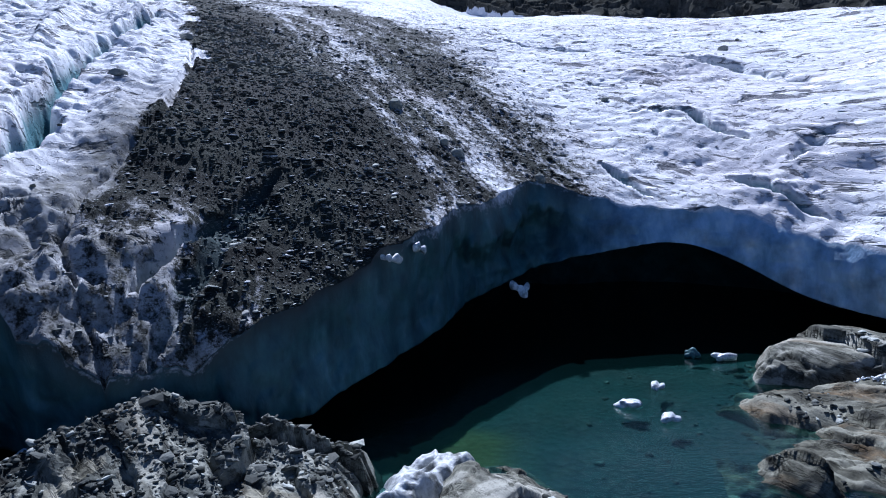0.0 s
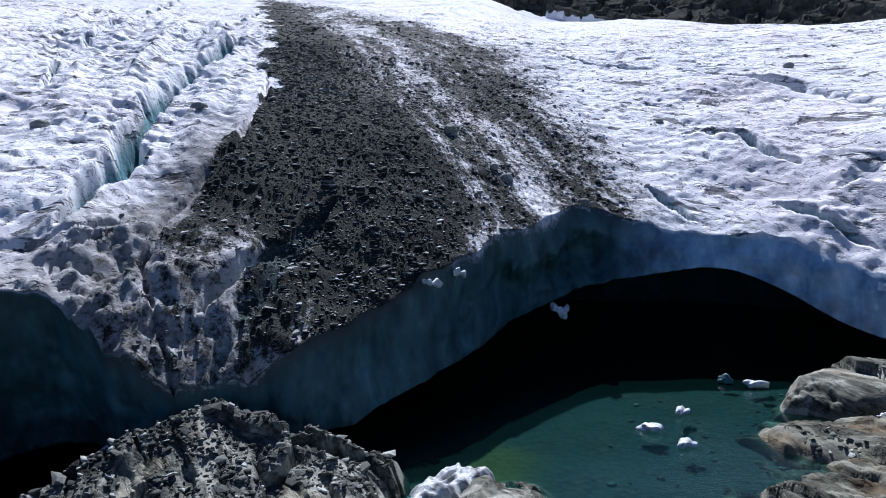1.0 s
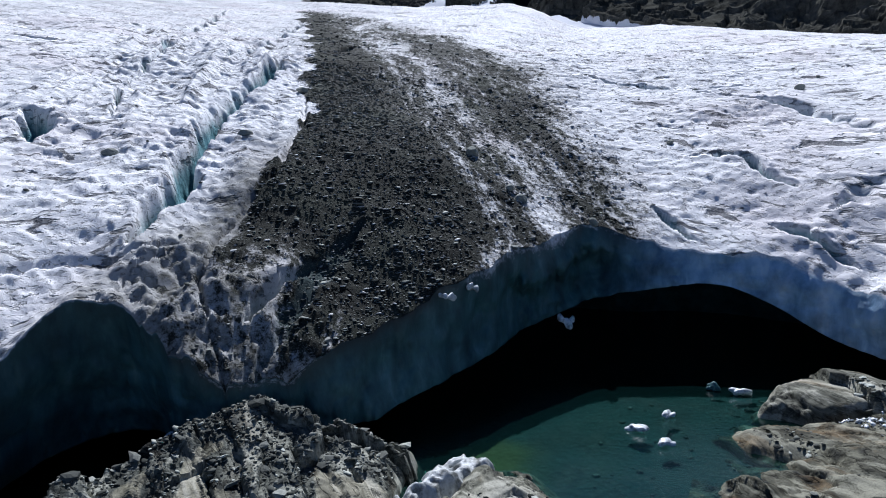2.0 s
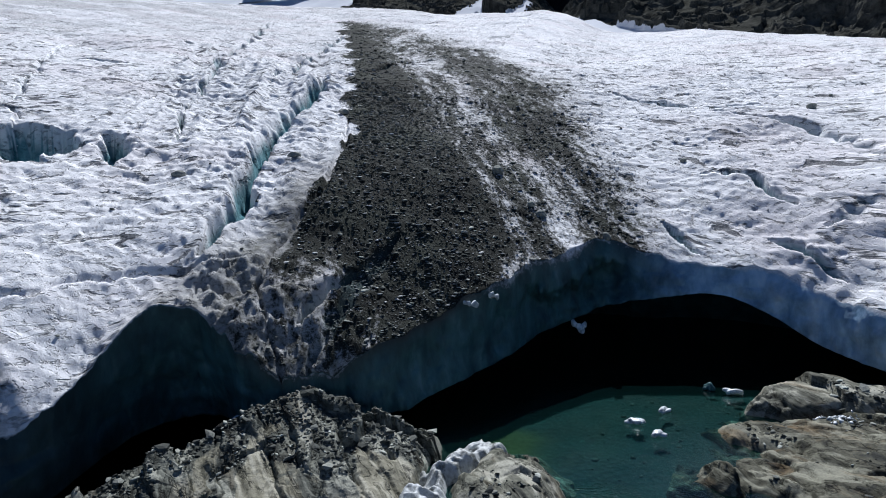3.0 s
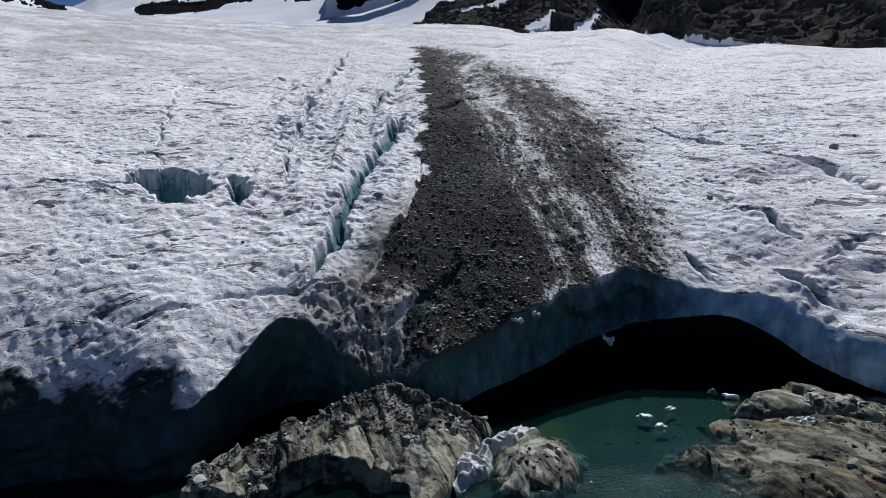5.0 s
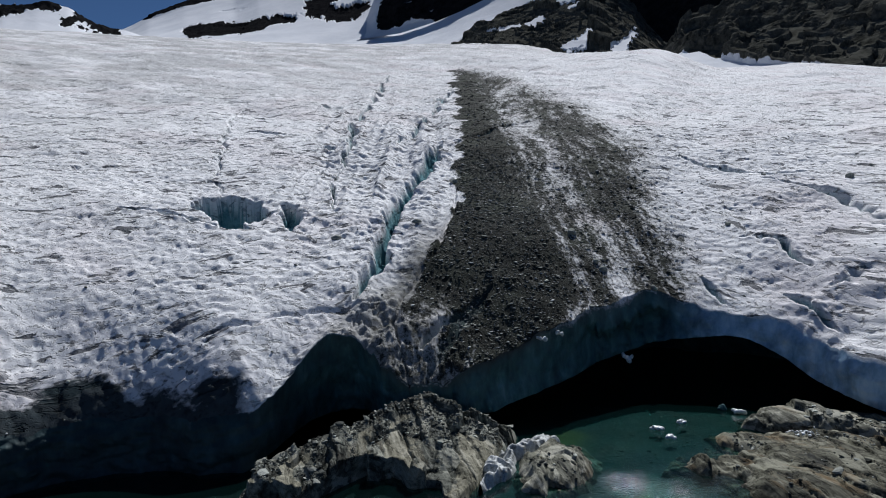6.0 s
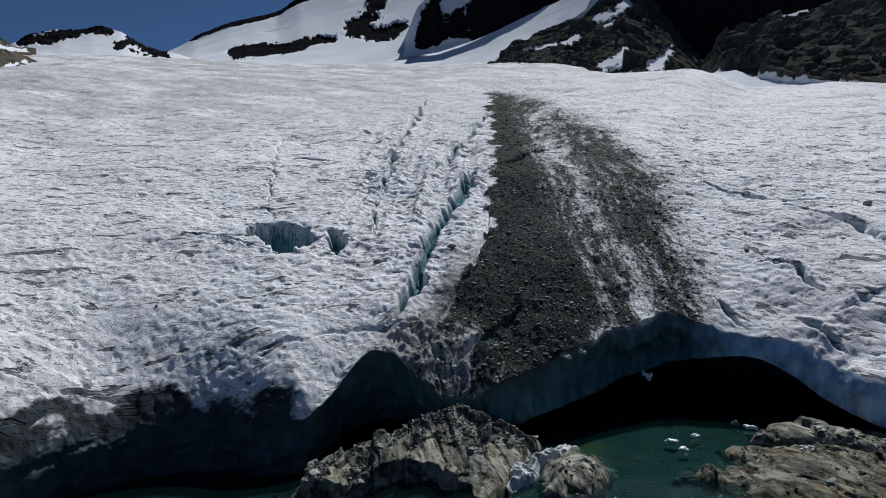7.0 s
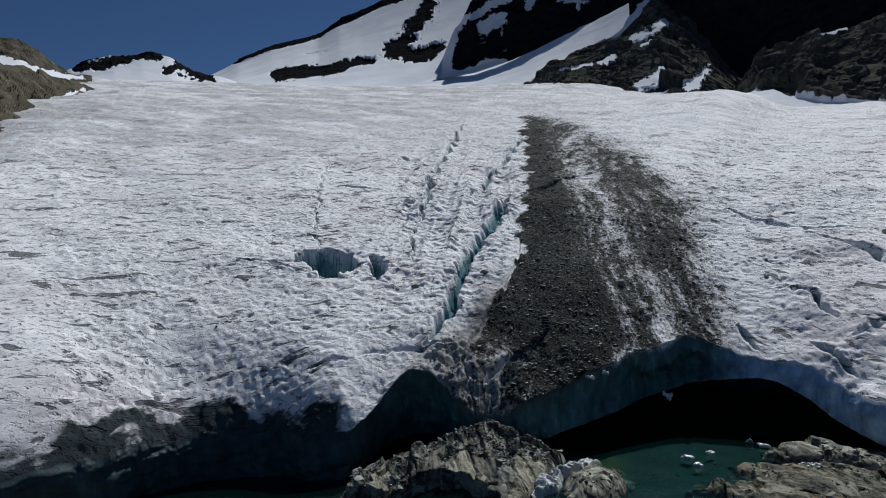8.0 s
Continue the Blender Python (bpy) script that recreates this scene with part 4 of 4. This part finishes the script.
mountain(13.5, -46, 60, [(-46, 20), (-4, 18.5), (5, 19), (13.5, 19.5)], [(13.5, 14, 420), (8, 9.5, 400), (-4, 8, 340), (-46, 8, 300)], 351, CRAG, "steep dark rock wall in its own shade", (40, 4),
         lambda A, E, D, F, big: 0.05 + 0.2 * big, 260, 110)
mountain(9.5, -46, 90, [(9.5, 8.6), (8, 9.6), (6, 9.7), (4.9, 10.9), (4, 11.9), (2.1, 12.3), (0.2, 12.8), (-1.5, 12.8), (-3.8, 13.3), (-10, 14.4), (-46, 18)],
         [(9.5, 8.0, 250), (6, 8.2, 240), (2.2, 7.2, 235), (-3.6, 5.6, 215), (-12, 4, 200), (-30, 2, 180), (-46, 0, 165)], 361, MID_CRAG, "grey layered rock spur at the side of the glacier", (20, 3.4),
         lambda A, E, D, F, big: 0.08 + 0.25 * big + 1.0 - smooth(-0.3, 0.3, E + 0.15 * big - np.interp(A, [-10, -3.6, 0, 2.2, 3.3, 4.2, 6, 8.8], [5, 7.3, 7.9, 8.6, 9.35, 9.3, 9.2, 9.8])) + 0.8 * belt(A, E, [(0.3, 12.5), (-1.4, 12.7)], 0.13, big), 420, 150, 0.45)
mountain(58.5, 45.5, 80, [(58.5, 12.4), (57, 13.1), (56.2, 13.5), (54.3, 14.2), (52.3, 14.4), (51.1, 14.3), (50.3, 14.2), (49.1, 13.4), (47.9, 12.9), (46.9, 12.9), (45.5, 12.5)],
         [(45.5, 11.8, 430), (58.5, 11.6, 430)], 331, CRAG, "small rocky summit in the snow", (30, 3),
         lambda A, E, D, F, big: 0.92 + 0.2 * big - 0.9 * belt(A, E, [(56.8, 13.3), (55, 13.4), (54, 14.0), (52.3, 14.3), (51, 14.2)], 0.42, big) - 0.95 * belt(A, E, [(50.6, 13.2), (49.8, 13.5), (48.8, 13.0), (47.4, 12.8)], 0.48, big), 220, 80)
mountain(70, 55.8, 50, [(70, 15.4), (61.4, 14.7), (60.6, 14.8), (59.4, 14.3), (58.4, 13.6), (57.4, 13.0), (55.8, 12.6)],
         [(55.8, 11.6, 300), (70, 11.2, 250)], 371, TAN_CRAG, "tan rock knoll behind the glacier margin with snow at its foot", (20, 2.0),
         lambda A, E, D, F, big: 0.06 + 0.25 * big + 0.9 * belt(A, E, [(62.5, 13.4), (60.2, 13.0), (58.6, 12.6), (56.5, 12.4)], 0.36, big), 200, 80, 0.3)
mountain(92, 55.4, 60, [(92, 15.5), (66, 13.4), (61.6, 12.9), (60.2, 12.8), (58, 12.4), (57, 12.1), (55.4, 11.6)],
         [(55.6, 10.9, 205), (58.2, 9.7, 178), (59.7, 9.1, 162), (61.8, 8.1, 142), (66, 6.2, 130), (92, 1, 105)], 341, TAN_CRAG, "tan rock shoulder beside the glacier with snow patches", (15, 1.8),
         lambda A, E, D, F, big: 0.06 + 0.3 * big + 0.8 * belt(A, E, [(59.4, 10.2), (57.8, 11.0), (56.4, 11.6)], 0.16, big), 330, 110, 0.3)


# ---- loose stones ----
def stone_template(seed, flat=0.7, blocky=0.28):
    """Twenty-sided angular stone of unit size."""
    rng = np.random.default_rng(seed)
    bm = bmesh.new()
    bmesh.ops.create_icosphere(bm, subdivisions=1, radius=1.0)
    v = np.array([p.co[:] for p in bm.verts])
    f = np.array([[q.index for q in p.verts] for p in bm.faces])
    bm.free()
    v = np.sign(v) * np.abs(v) ** (1 - blocky)
    v = v * rng.uniform(0.55, 1.25, (len(v), 1)) * np.array([1.0, rng.uniform(0.6, 0.9), flat * rng.uniform(0.6, 1.0)])
    return v * 0.5, f


def turned(rng, count, lean):
    """Rotation matrices: any heading, with a lean up to that many degrees."""
    a, b, c = rng.uniform(0, 2 * np.pi, count), np.radians(rng.uniform(-lean, lean, count)), np.radians(rng.uniform(-lean, lean, count))
    one, nil = np.ones(count), np.zeros(count)
    rz = np.array([[np.cos(a), -np.sin(a), nil], [np.sin(a), np.cos(a), nil], [nil, nil, one]])
    ry = np.array([[np.cos(b), nil, np.sin(b)], [nil, one, nil], [-np.sin(b), nil, np.cos(b)]])
    rx = np.array([[one, nil, nil], [nil, np.cos(c), -np.sin(c)], [nil, np.sin(c), np.cos(c)]])
    m = np.einsum("ijn,jkn->ikn", rz, np.einsum("ijn,jkn->ikn", ry, rx))
    return np.moveaxis(m, 2, 0)


def joined_stones(name, P, size, templates, mats, rng, lean=25):
    verts, faces, base = [], [], 0
    pick = rng.integers(0, len(templates), len(P))
    rot = turned(rng, len(P), lean)
    for k, (v, f) in enumerate(templates):
        m = pick == k
        count = int(m.sum())
        if not count:
            continue
        w = np.einsum("nij,vj->nvi", rot[m], v) * size[m][:, None, None] + P[m][:, None, :]
        verts.append(w.reshape(-1, 3))
        faces.append((f[None] + (np.arange(count) * len(v))[:, None, None]).reshape(-1, 3) + base)
        base += count * len(v)
    V, F = np.concatenate(verts).astype(np.float32), np.concatenate(faces).astype(np.int32)
    me = bpy.data.meshes.new(name)
    me.vertices.add(len(V))
    me.vertices.foreach_set("co", V.ravel())
    me.loops.add(F.size)
    me.loops.foreach_set("vertex_index", F.ravel())
    me.polygons.add(len(F))
    me.polygons.foreach_set("loop_start", np.arange(0, F.size, 3, dtype=np.int32))
    me.polygons.foreach_set("loop_total", np.full(len(F), 3, np.int32))
    for m in mats:
        me.materials.append(m)
    me.update()
    return new(name, me)


def stone_mesh(name, template, mat):
    me = bpy.data.meshes.new(name)
    me.from_pydata(template[0].tolist(), [], template[1].tolist())
    me.materials.append(mat)
    return me


TEMPLATES = [stone_template(500 + k) for k in range(10)]
PLATES = [stone_template(540 + k, 0.34, 0.35) for k in range(10)]
FLAKES = [stone_template(620 + k, 0.17, 0.4) for k in range(10)]


def sow(rng, count, x0, x1, y0, y1, keep):
    """Random places on the ice, kept with the chance that keep(x, y) gives."""
    x, y = rng.uniform(x0, x1, count), rng.uniform(y0, y1, count)
    m = rng.random(count) < keep(x, y)
    return x[m], y[m]


def on_ice(x, y):
    poly_y = np.interp(x, edge_x[np.argsort(edge_x)], edge_y[np.argsort(edge_x)])
    return y > poly_y + 0.6


def strew_moraine():
    rng = np.random.default_rng(12)
    cover = lambda x, y: np.where(on_ice(x, y), np.clip(moraine(x, y)[0] * 1.05 - 0.05, 0, 1) ** 1.3, 0)
    xs, ys, sizes = [], [], []
    for y0, y1, count, lo in ((13, 30, 26000, 0.046), (30, 48, 24000, 0.056), (48, 80, 11000, 0.085), (80, 150, 4600, 0.16)):
        x, y = sow(rng, count * 3, -62 if y0 > 47 else -20, 9, y0, y1, cover)
        x, y = x[:count], y[:count]
        xs.append(x)
        ys.append(y)
        sizes.append(lo * rng.lognormal(0.2, 0.68, len(x)))
    x, y = np.concatenate(xs), np.concatenate(ys)
    size = np.clip(np.concatenate(sizes), 0.028, 0.5)
    z = surface(x, y)[0]
    ob = joined_stones("moraine_stones", np.stack([x, y, z + size * 0.06], -1), size, FLAKES, [STONE], rng, 12)
    tagged(ob, "dark grey angular stones of the medial moraine", "stones", kind="stuff")


strew_moraine()


def lay_stones(parent):
    """The larger stones of the moraine's lower end, one by one."""
    rng = np.random.default_rng(17)
    shapes = [stone_mesh("stone", t, SINGLE) for t in PLATES + FLAKES[:4]]
    x, y = sow(rng, 2600, -12, 6, 16, 46, lambda x, y: np.where(on_ice(x, y), np.clip(moraine(x, y)[0] * 1.2 - 0.25, 0, 1), 0))
    x, y = x[:290], y[:290]
    z = surface(x, y)[0]
    rot = turned(rng, len(x), 18)
    size = np.clip(0.17 * rng.lognormal(0.0, 0.45, len(x)), 0.10, 0.5)
    for i in range(len(x)):
        p = new("stone", shapes[rng.integers(0, len(shapes))])
        p.parent = parent
        p.matrix_world = Matrix.Translation((x[i], y[i], z[i] + size[i] * 0.14)) @ Matrix(rot[i].tolist()).to_4x4() @ Matrix.Scale(size[i], 4)


lay_stones(GLACIER)


def strew_specks():
    """Single small stones and grit lumps melted into the clean ice."""
    rng = np.random.default_rng(14)
    x, y = sow(rng, 5200, -45, 22, 2, 75, lambda x, y: np.where(on_ice(x, y), 0.10 + 0.35 * hill(x, y, 17, 45, 6, 4) + 0.2 * (vnoise(x * 0.2, y * 0.2, seed=4) > 0.3), 0))
    size = 0.06 * rng.lognormal(0.3, 0.5, len(x))
    z = surface(x, y)[0]
    ob = joined_stones("scattered_stones", np.stack([x, y, z + size * 0.1], -1), size, TEMPLATES, [STONE], rng, 30)
    tagged(ob, "small dark stones scattered over clean ice", "stones", kind="stuff")


strew_specks()


def boulder(x, y, size, flat, seed, mat, label, z=None, lift=0.2, turn=None):
    rng = np.random.default_rng(seed)
    bm = bmesh.new()
    bmesh.ops.create_icosphere(bm, subdivisions=3, radius=0.5)
    planes = [Vector(rng.normal(size=3)).normalized() for _ in range(11)]
    reach = [rng.uniform(0.30, 0.46) for _ in planes]
    for v in bm.verts:
        for p, r in zip(planes, reach):
            over = v.co.dot(p) - r
            if over > 0:
                v.co -= p * over * 0.94
        v.co += v.co.normalized() * 0.02 * noise.noise(v.co * 6 + Vector((seed, 0, 0)))
        v.co = Vector((v.co.x * 1.25, v.co.y, v.co.z * flat * 1.2)) * size
    me = bpy.data.meshes.new("boulder")
    bm.to_mesh(me)
    bm.free()
    me.materials.append(mat)
    ob = new("boulder", me)
    if z is None:
        z = float(surface(np.array([x]), np.array([y]))[0][0])
    ob.matrix_world = pose(x, y, z + size * flat * lift, rng.uniform(-8, 8), rng.uniform(-8, 8), rng.uniform(0, 360) if turn is None else turn)
    return tagged(ob, label, "boulder", group="boulders on the ice")


boulder(-2.2, 32.9, 0.7, 0.8, 1, STONE, "dark squared boulder on the dirty ice beside the moraine")
boulder(-16.6, 22.8, 0.6, 0.6, 2, STONE, "dark boulder alone on clean white ice")
boulder(-13.3, 36.9, 0.65, 0.6, 3, STONE, "dark boulder at the edge of the moraine")
boulder(8.6, 38.1, 0.45, 0.7, 4, STONE, "small dark boulder on clean white ice")
boulder(17.6, 45.4, 0.6, 0.7, 5, STONE, "dark boulder among ice rubble")
boulder(11.4, 47.1, 0.50, 0.5, 6, STONE, "flat dark stone on clean white ice")
boulder(0.6, 29.8, 0.55, 0.7, 7, STONE, "dark angular boulder on a pale ice strip")
boulder(0.0, 30.2, 0.45, 0.7, 8, STONE, "dark angular boulder on a pale ice strip")
boulder(4.0, 29.5, 0.50, 0.9, 9, STONE, "dark boulder at the brink of the ice front")
boulder(-12.6, 27.6, 0.65, 0.5, 10, STONE, "dark boulder sunk in the ice beside a crevasse")
boulder(-9.5, 32.4, 0.55, 0.35, 11, RUBBLE, "pale flat slab on the moraine")
boulder(-7.4, 32.6, 0.55, 0.35, 12, RUBBLE, "pale flat slab on the moraine")


def strew_outcrops():
    """Slate plates lying on the bedrock: the large ones one by one, the small ones as rubble."""
    rng = np.random.default_rng(21)
    shapes = [stone_mesh("slab", t, SLATE) for t in PLATES]
    for key, count, small, box in (("west", 560, 9000, (-11.5, -2.0, 5.0, 16.5)), ("slab", 70, 500, (8.0, 17.5, 11.5, 18.0)), ("block", 36, 300, (12.4, 16.5, 19.6, 21.6)), ("ledge", 60, 300, (8.6, 15.0, 16.4, 18.8)), ("middle", 24, 120, (0.3, 2.5, 11.0, 14.8))):
        ob, shape = OUTCROPS[key]
        def lies(x, y):
            if key != "west":
                return vnoise(x * 0.8, y * 0.8, seed=6) > 0.1
            crest = ridge_line(x)
            return (sheets(x, y) < 0.34) & (0.30 * (y - crest) + 1.0 + 0.8 * vnoise(x * 0.6, y * 0.6, seed=9) > 0)
        x, y = rng.uniform(box[0], box[1], count), rng.uniform(box[2], box[3], count)
        m = lies(x, y) & (shape(x, y) > 0.15)
        x, y = x[m][:290], y[m][:290]
        z = shape(x, y)
        rot = turned(rng, len(x), 24)
        size = np.clip(0.19 * rng.lognormal(0.1, 0.5, len(x)), 0.10, 0.7)
        for i in range(len(x)):
            p = new("slab", shapes[rng.integers(0, len(shapes))])
            p.parent = ob
            p.matrix_world = Matrix.Translation((x[i], y[i], z[i] + size[i] * 0.08)) @ Matrix(rot[i].tolist()).to_4x4() @ Matrix.Scale(size[i], 4)
        x, y = rng.uniform(box[0], box[1], small), rng.uniform(box[2], box[3], small)
        m = lies(x, y) & (shape(x, y) > 0.05)
        x, y = x[m], y[m]
        z = shape(x, y)
        size = np.clip(0.08 * rng.lognormal(0.1, 0.5, len(x)), 0.04, 0.3)
        rub = joined_stones("rubble", np.stack([x, y, z + size * 0.1], -1), size, PLATES, [RUBBLE], rng, 30)
        tagged(rub, "grey slate rubble lying on the bedrock", "rubble", kind="stuff")


strew_outcrops()


def strew_bed():
    """Cobbles on the floor of the pool."""
    rng = np.random.default_rng(23)
    x, y = rng.uniform(3.5, 11.0, 1500), rng.uniform(9.5, 23, 1500)
    near = rng.random(len(x)) < 0.08 + smooth(6.0, 9.5, x - 0.25 * (y - 16))
    x, y = x[near], y[near]
    size = np.clip(0.09 * rng.lognormal(0.1, 0.5, len(x)), 0.05, 0.5)
    ob = joined_stones("pool_cobbles", np.stack([x, y, ground_height(x, y) + size * 0.15], -1), size, TEMPLATES, [RUBBLE], rng, 25)
    tagged(ob, "rounded cobbles on the floor of the pool", "cobbles", kind="stuff")


strew_bed()


# ---- drifting and fallen ice ----
def make_float_ice():
    n = Nodes("white_float_ice")
    h = n.noise(6, 4, 0.6)
    return n.done(n.ramp(h, [(0.35, (0.34, 0.37, 0.38)), (0.58, (0.78, 0.81, 0.83))]), 0.35, n.bump(h, 0.4, 0.04), Specular_IOR_Level=0.4)


FLOAT = make_float_ice()


def ice_lump(name, x, y, z, sx, sy, sz, turn, seed, label, lumps=5, mat=None):
    """A rounded, wasted lump of ice: several melted knobs grown into one."""
    rng = np.random.default_rng(seed)
    knobs = [(Vector((rng.uniform(-0.34, 0.34), rng.uniform(-0.26, 0.26), rng.uniform(-0.1, 0.2))), rng.uniform(0.10, 0.2)) for _ in range(lumps)]
    bm = bmesh.new()
    bmesh.ops.create_icosphere(bm, subdivisions=4, radius=1.0)
    for v in bm.verts:
        way, r = v.co.normalized(), 0.05
        lo, hi = 0.0, 1.0
        for _ in range(14):
            r = (lo + hi) / 2
            p = way * r
            field = sum((s / max((p - c).length, 1e-3)) ** 3 for c, s in knobs)
            lo, hi = (r, hi) if field > 1.0 else (lo, r)
        p = way * max(r, 0.08)
        p += way * (0.07 * noise.noise(p * 4 + Vector((seed * 1.7, 0, 0))) + 0.03 * noise.noise(p * 11 + Vector((0, seed * 1.3, 0))))
        v.co = (p.x * sx * 1.5, p.y * sy * 1.6, p.z * sz * 1.9)
    for f in bm.faces:
        f.smooth = True
    me = bpy.data.meshes.new(name)
    bm.to_mesh(me)
    bm.free()
    me.materials.append(mat or FLOAT)
    ob = new(name, me)
    ob.matrix_world = pose(x, y, z, 0, 0, turn)
    return tagged(ob, label, "ice", group={"ice_floe": "floes on the pool", "ice_chip": "chips on the brim"}.get(name, ""))


ice_lump("ice_floe", 5.2, 19.1, 0.05, 0.85, 0.45, 0.30, -12, 1, "white ice floe drifting on the pool")
ice_lump("ice_floe", 6.25, 20.4, 0.06, 0.35, 0.95, 0.34, -18, 2, "slender white ice floe drifting on the pool")
ice_lump("ice_floe", 5.95, 18.0, 0.04, 0.5, 0.4, 0.28, 30, 3, "small grey-white ice floe drifting on the pool")
ice_lump("ice_floe", 9.0, 22.8, 0.06, 0.85, 0.4, 0.32, -6, 4, "white ice floe against the rocky shore")
ice_lump("ice_floe", 8.3, 23.3, 0.05, 0.5, 0.3, 0.4, -30, 5, "clear blue ice floe in the shadow of the cave", mat=BLUE)
ice_lump("ice_chip", 2.7, 25.7, 2.2, 0.5, 0.4, 0.6, 10, 6, "bright ice chip hanging at the cave's brim")
def ice_mass():
    """One long wasted lump of old ice with knobs, hollows and grit, wedged between the rocks."""
    X, Y = np.meshgrid(np.arange(-3.2, 1.4, 0.035), np.arange(9.0, 17.2, 0.035))
    wob = 0.45 * fbm(X * 0.8, Y * 0.8, octaves=3, seed=401)
    mid = np.interp(Y, [9, 12, 13.8, 14.8, 16.5], [-1.3, -1.2, -1.0, -0.6, 0.1])
    half = np.interp(Y, [9, 10, 12.5, 13.6, 14.8, 15.6, 16.2], [0.2, 0.7, 0.75, 0.8, 1.0, 0.7, 0.1])
    r = np.abs(X - mid) / half + wob
    knob = 0.36 * vnoise(X * 1.5, Y * 1.3, seed=403) + 0.22 * (0.5 - 2.0 * vnoise(X * 2.6, Y * 2.3, seed=405) ** 2)
    Z = -0.55 + 0.95 * np.sqrt(np.clip(1.15 - r ** 2, 0, 1)) + knob + 0.05 * fbm(X * 4, Y * 4, octaves=3, seed=404, gain=0.5)
    me = grid_mesh("ice_block", X, Y, np.where((r > 1.1) | (Y > 15.7), -0.9, Z), [OLD_ICE], None, None)
    tagged(new("ice_block", me), "lumpy melting white ice mass wedged between the rocks", "ice")


def make_old_ice():
    n = Nodes("gritty_old_ice")
    h = n.noise(2.2, 6, 0.65)
    f = n.noise(9.0, 4, 0.6)
    color = n.mix(n.ramp(h, [(0.38, 0.85), (0.5, 0.0)]), n.ramp(f, [(0.3, (0.36, 0.38, 0.37)), (0.6, (0.58, 0.60, 0.60))]), (0.09, 0.095, 0.08))
    return n.done(color, 0.55, n.bump(f, 0.5, 0.05), Specular_IOR_Level=0.35)


OLD_ICE = make_old_ice()
ice_mass()
ice_lump("ice_block", -8.6, 13.4, 1.6, 0.45, 0.4, 0.4, 0, 10, "small white ice block on the bedrock")
ice_lump("ice_chip", -0.75, 22.0, 4.5, 0.45, 0.3, 0.5, 25, 12, "bright ice chip on the rim of the front")
ice_lump("ice_chip", -1.6, 20.9, 4.3, 0.5, 0.3, 0.35, -15, 13, "bright ice chip on the rim of the front")


def glint_heap():
    """Pale splinters in the gap between block and ledge, standing for wet rubble's glint."""
    rng = np.random.default_rng(31)
    x, y = rng.normal(12.1, 0.35, 70), rng.normal(18.9, 0.3, 70)
    z = np.maximum(OUTCROPS["block"][1](x, y), np.maximum(OUTCROPS["ledge"][1](x, y), 0.0))
    size = np.clip(0.12 * rng.lognormal(0.0, 0.4, 70), 0.05, 0.3)
    ob = joined_stones("glint_splinters", np.stack([x, y, z + size * 0.15], -1), size, PLATES, [FLOAT], rng, 45)
    tagged(ob, "pale splinters heaped between the rocks in place of a wet glint", "ice", kind="stuff")


glint_heap()
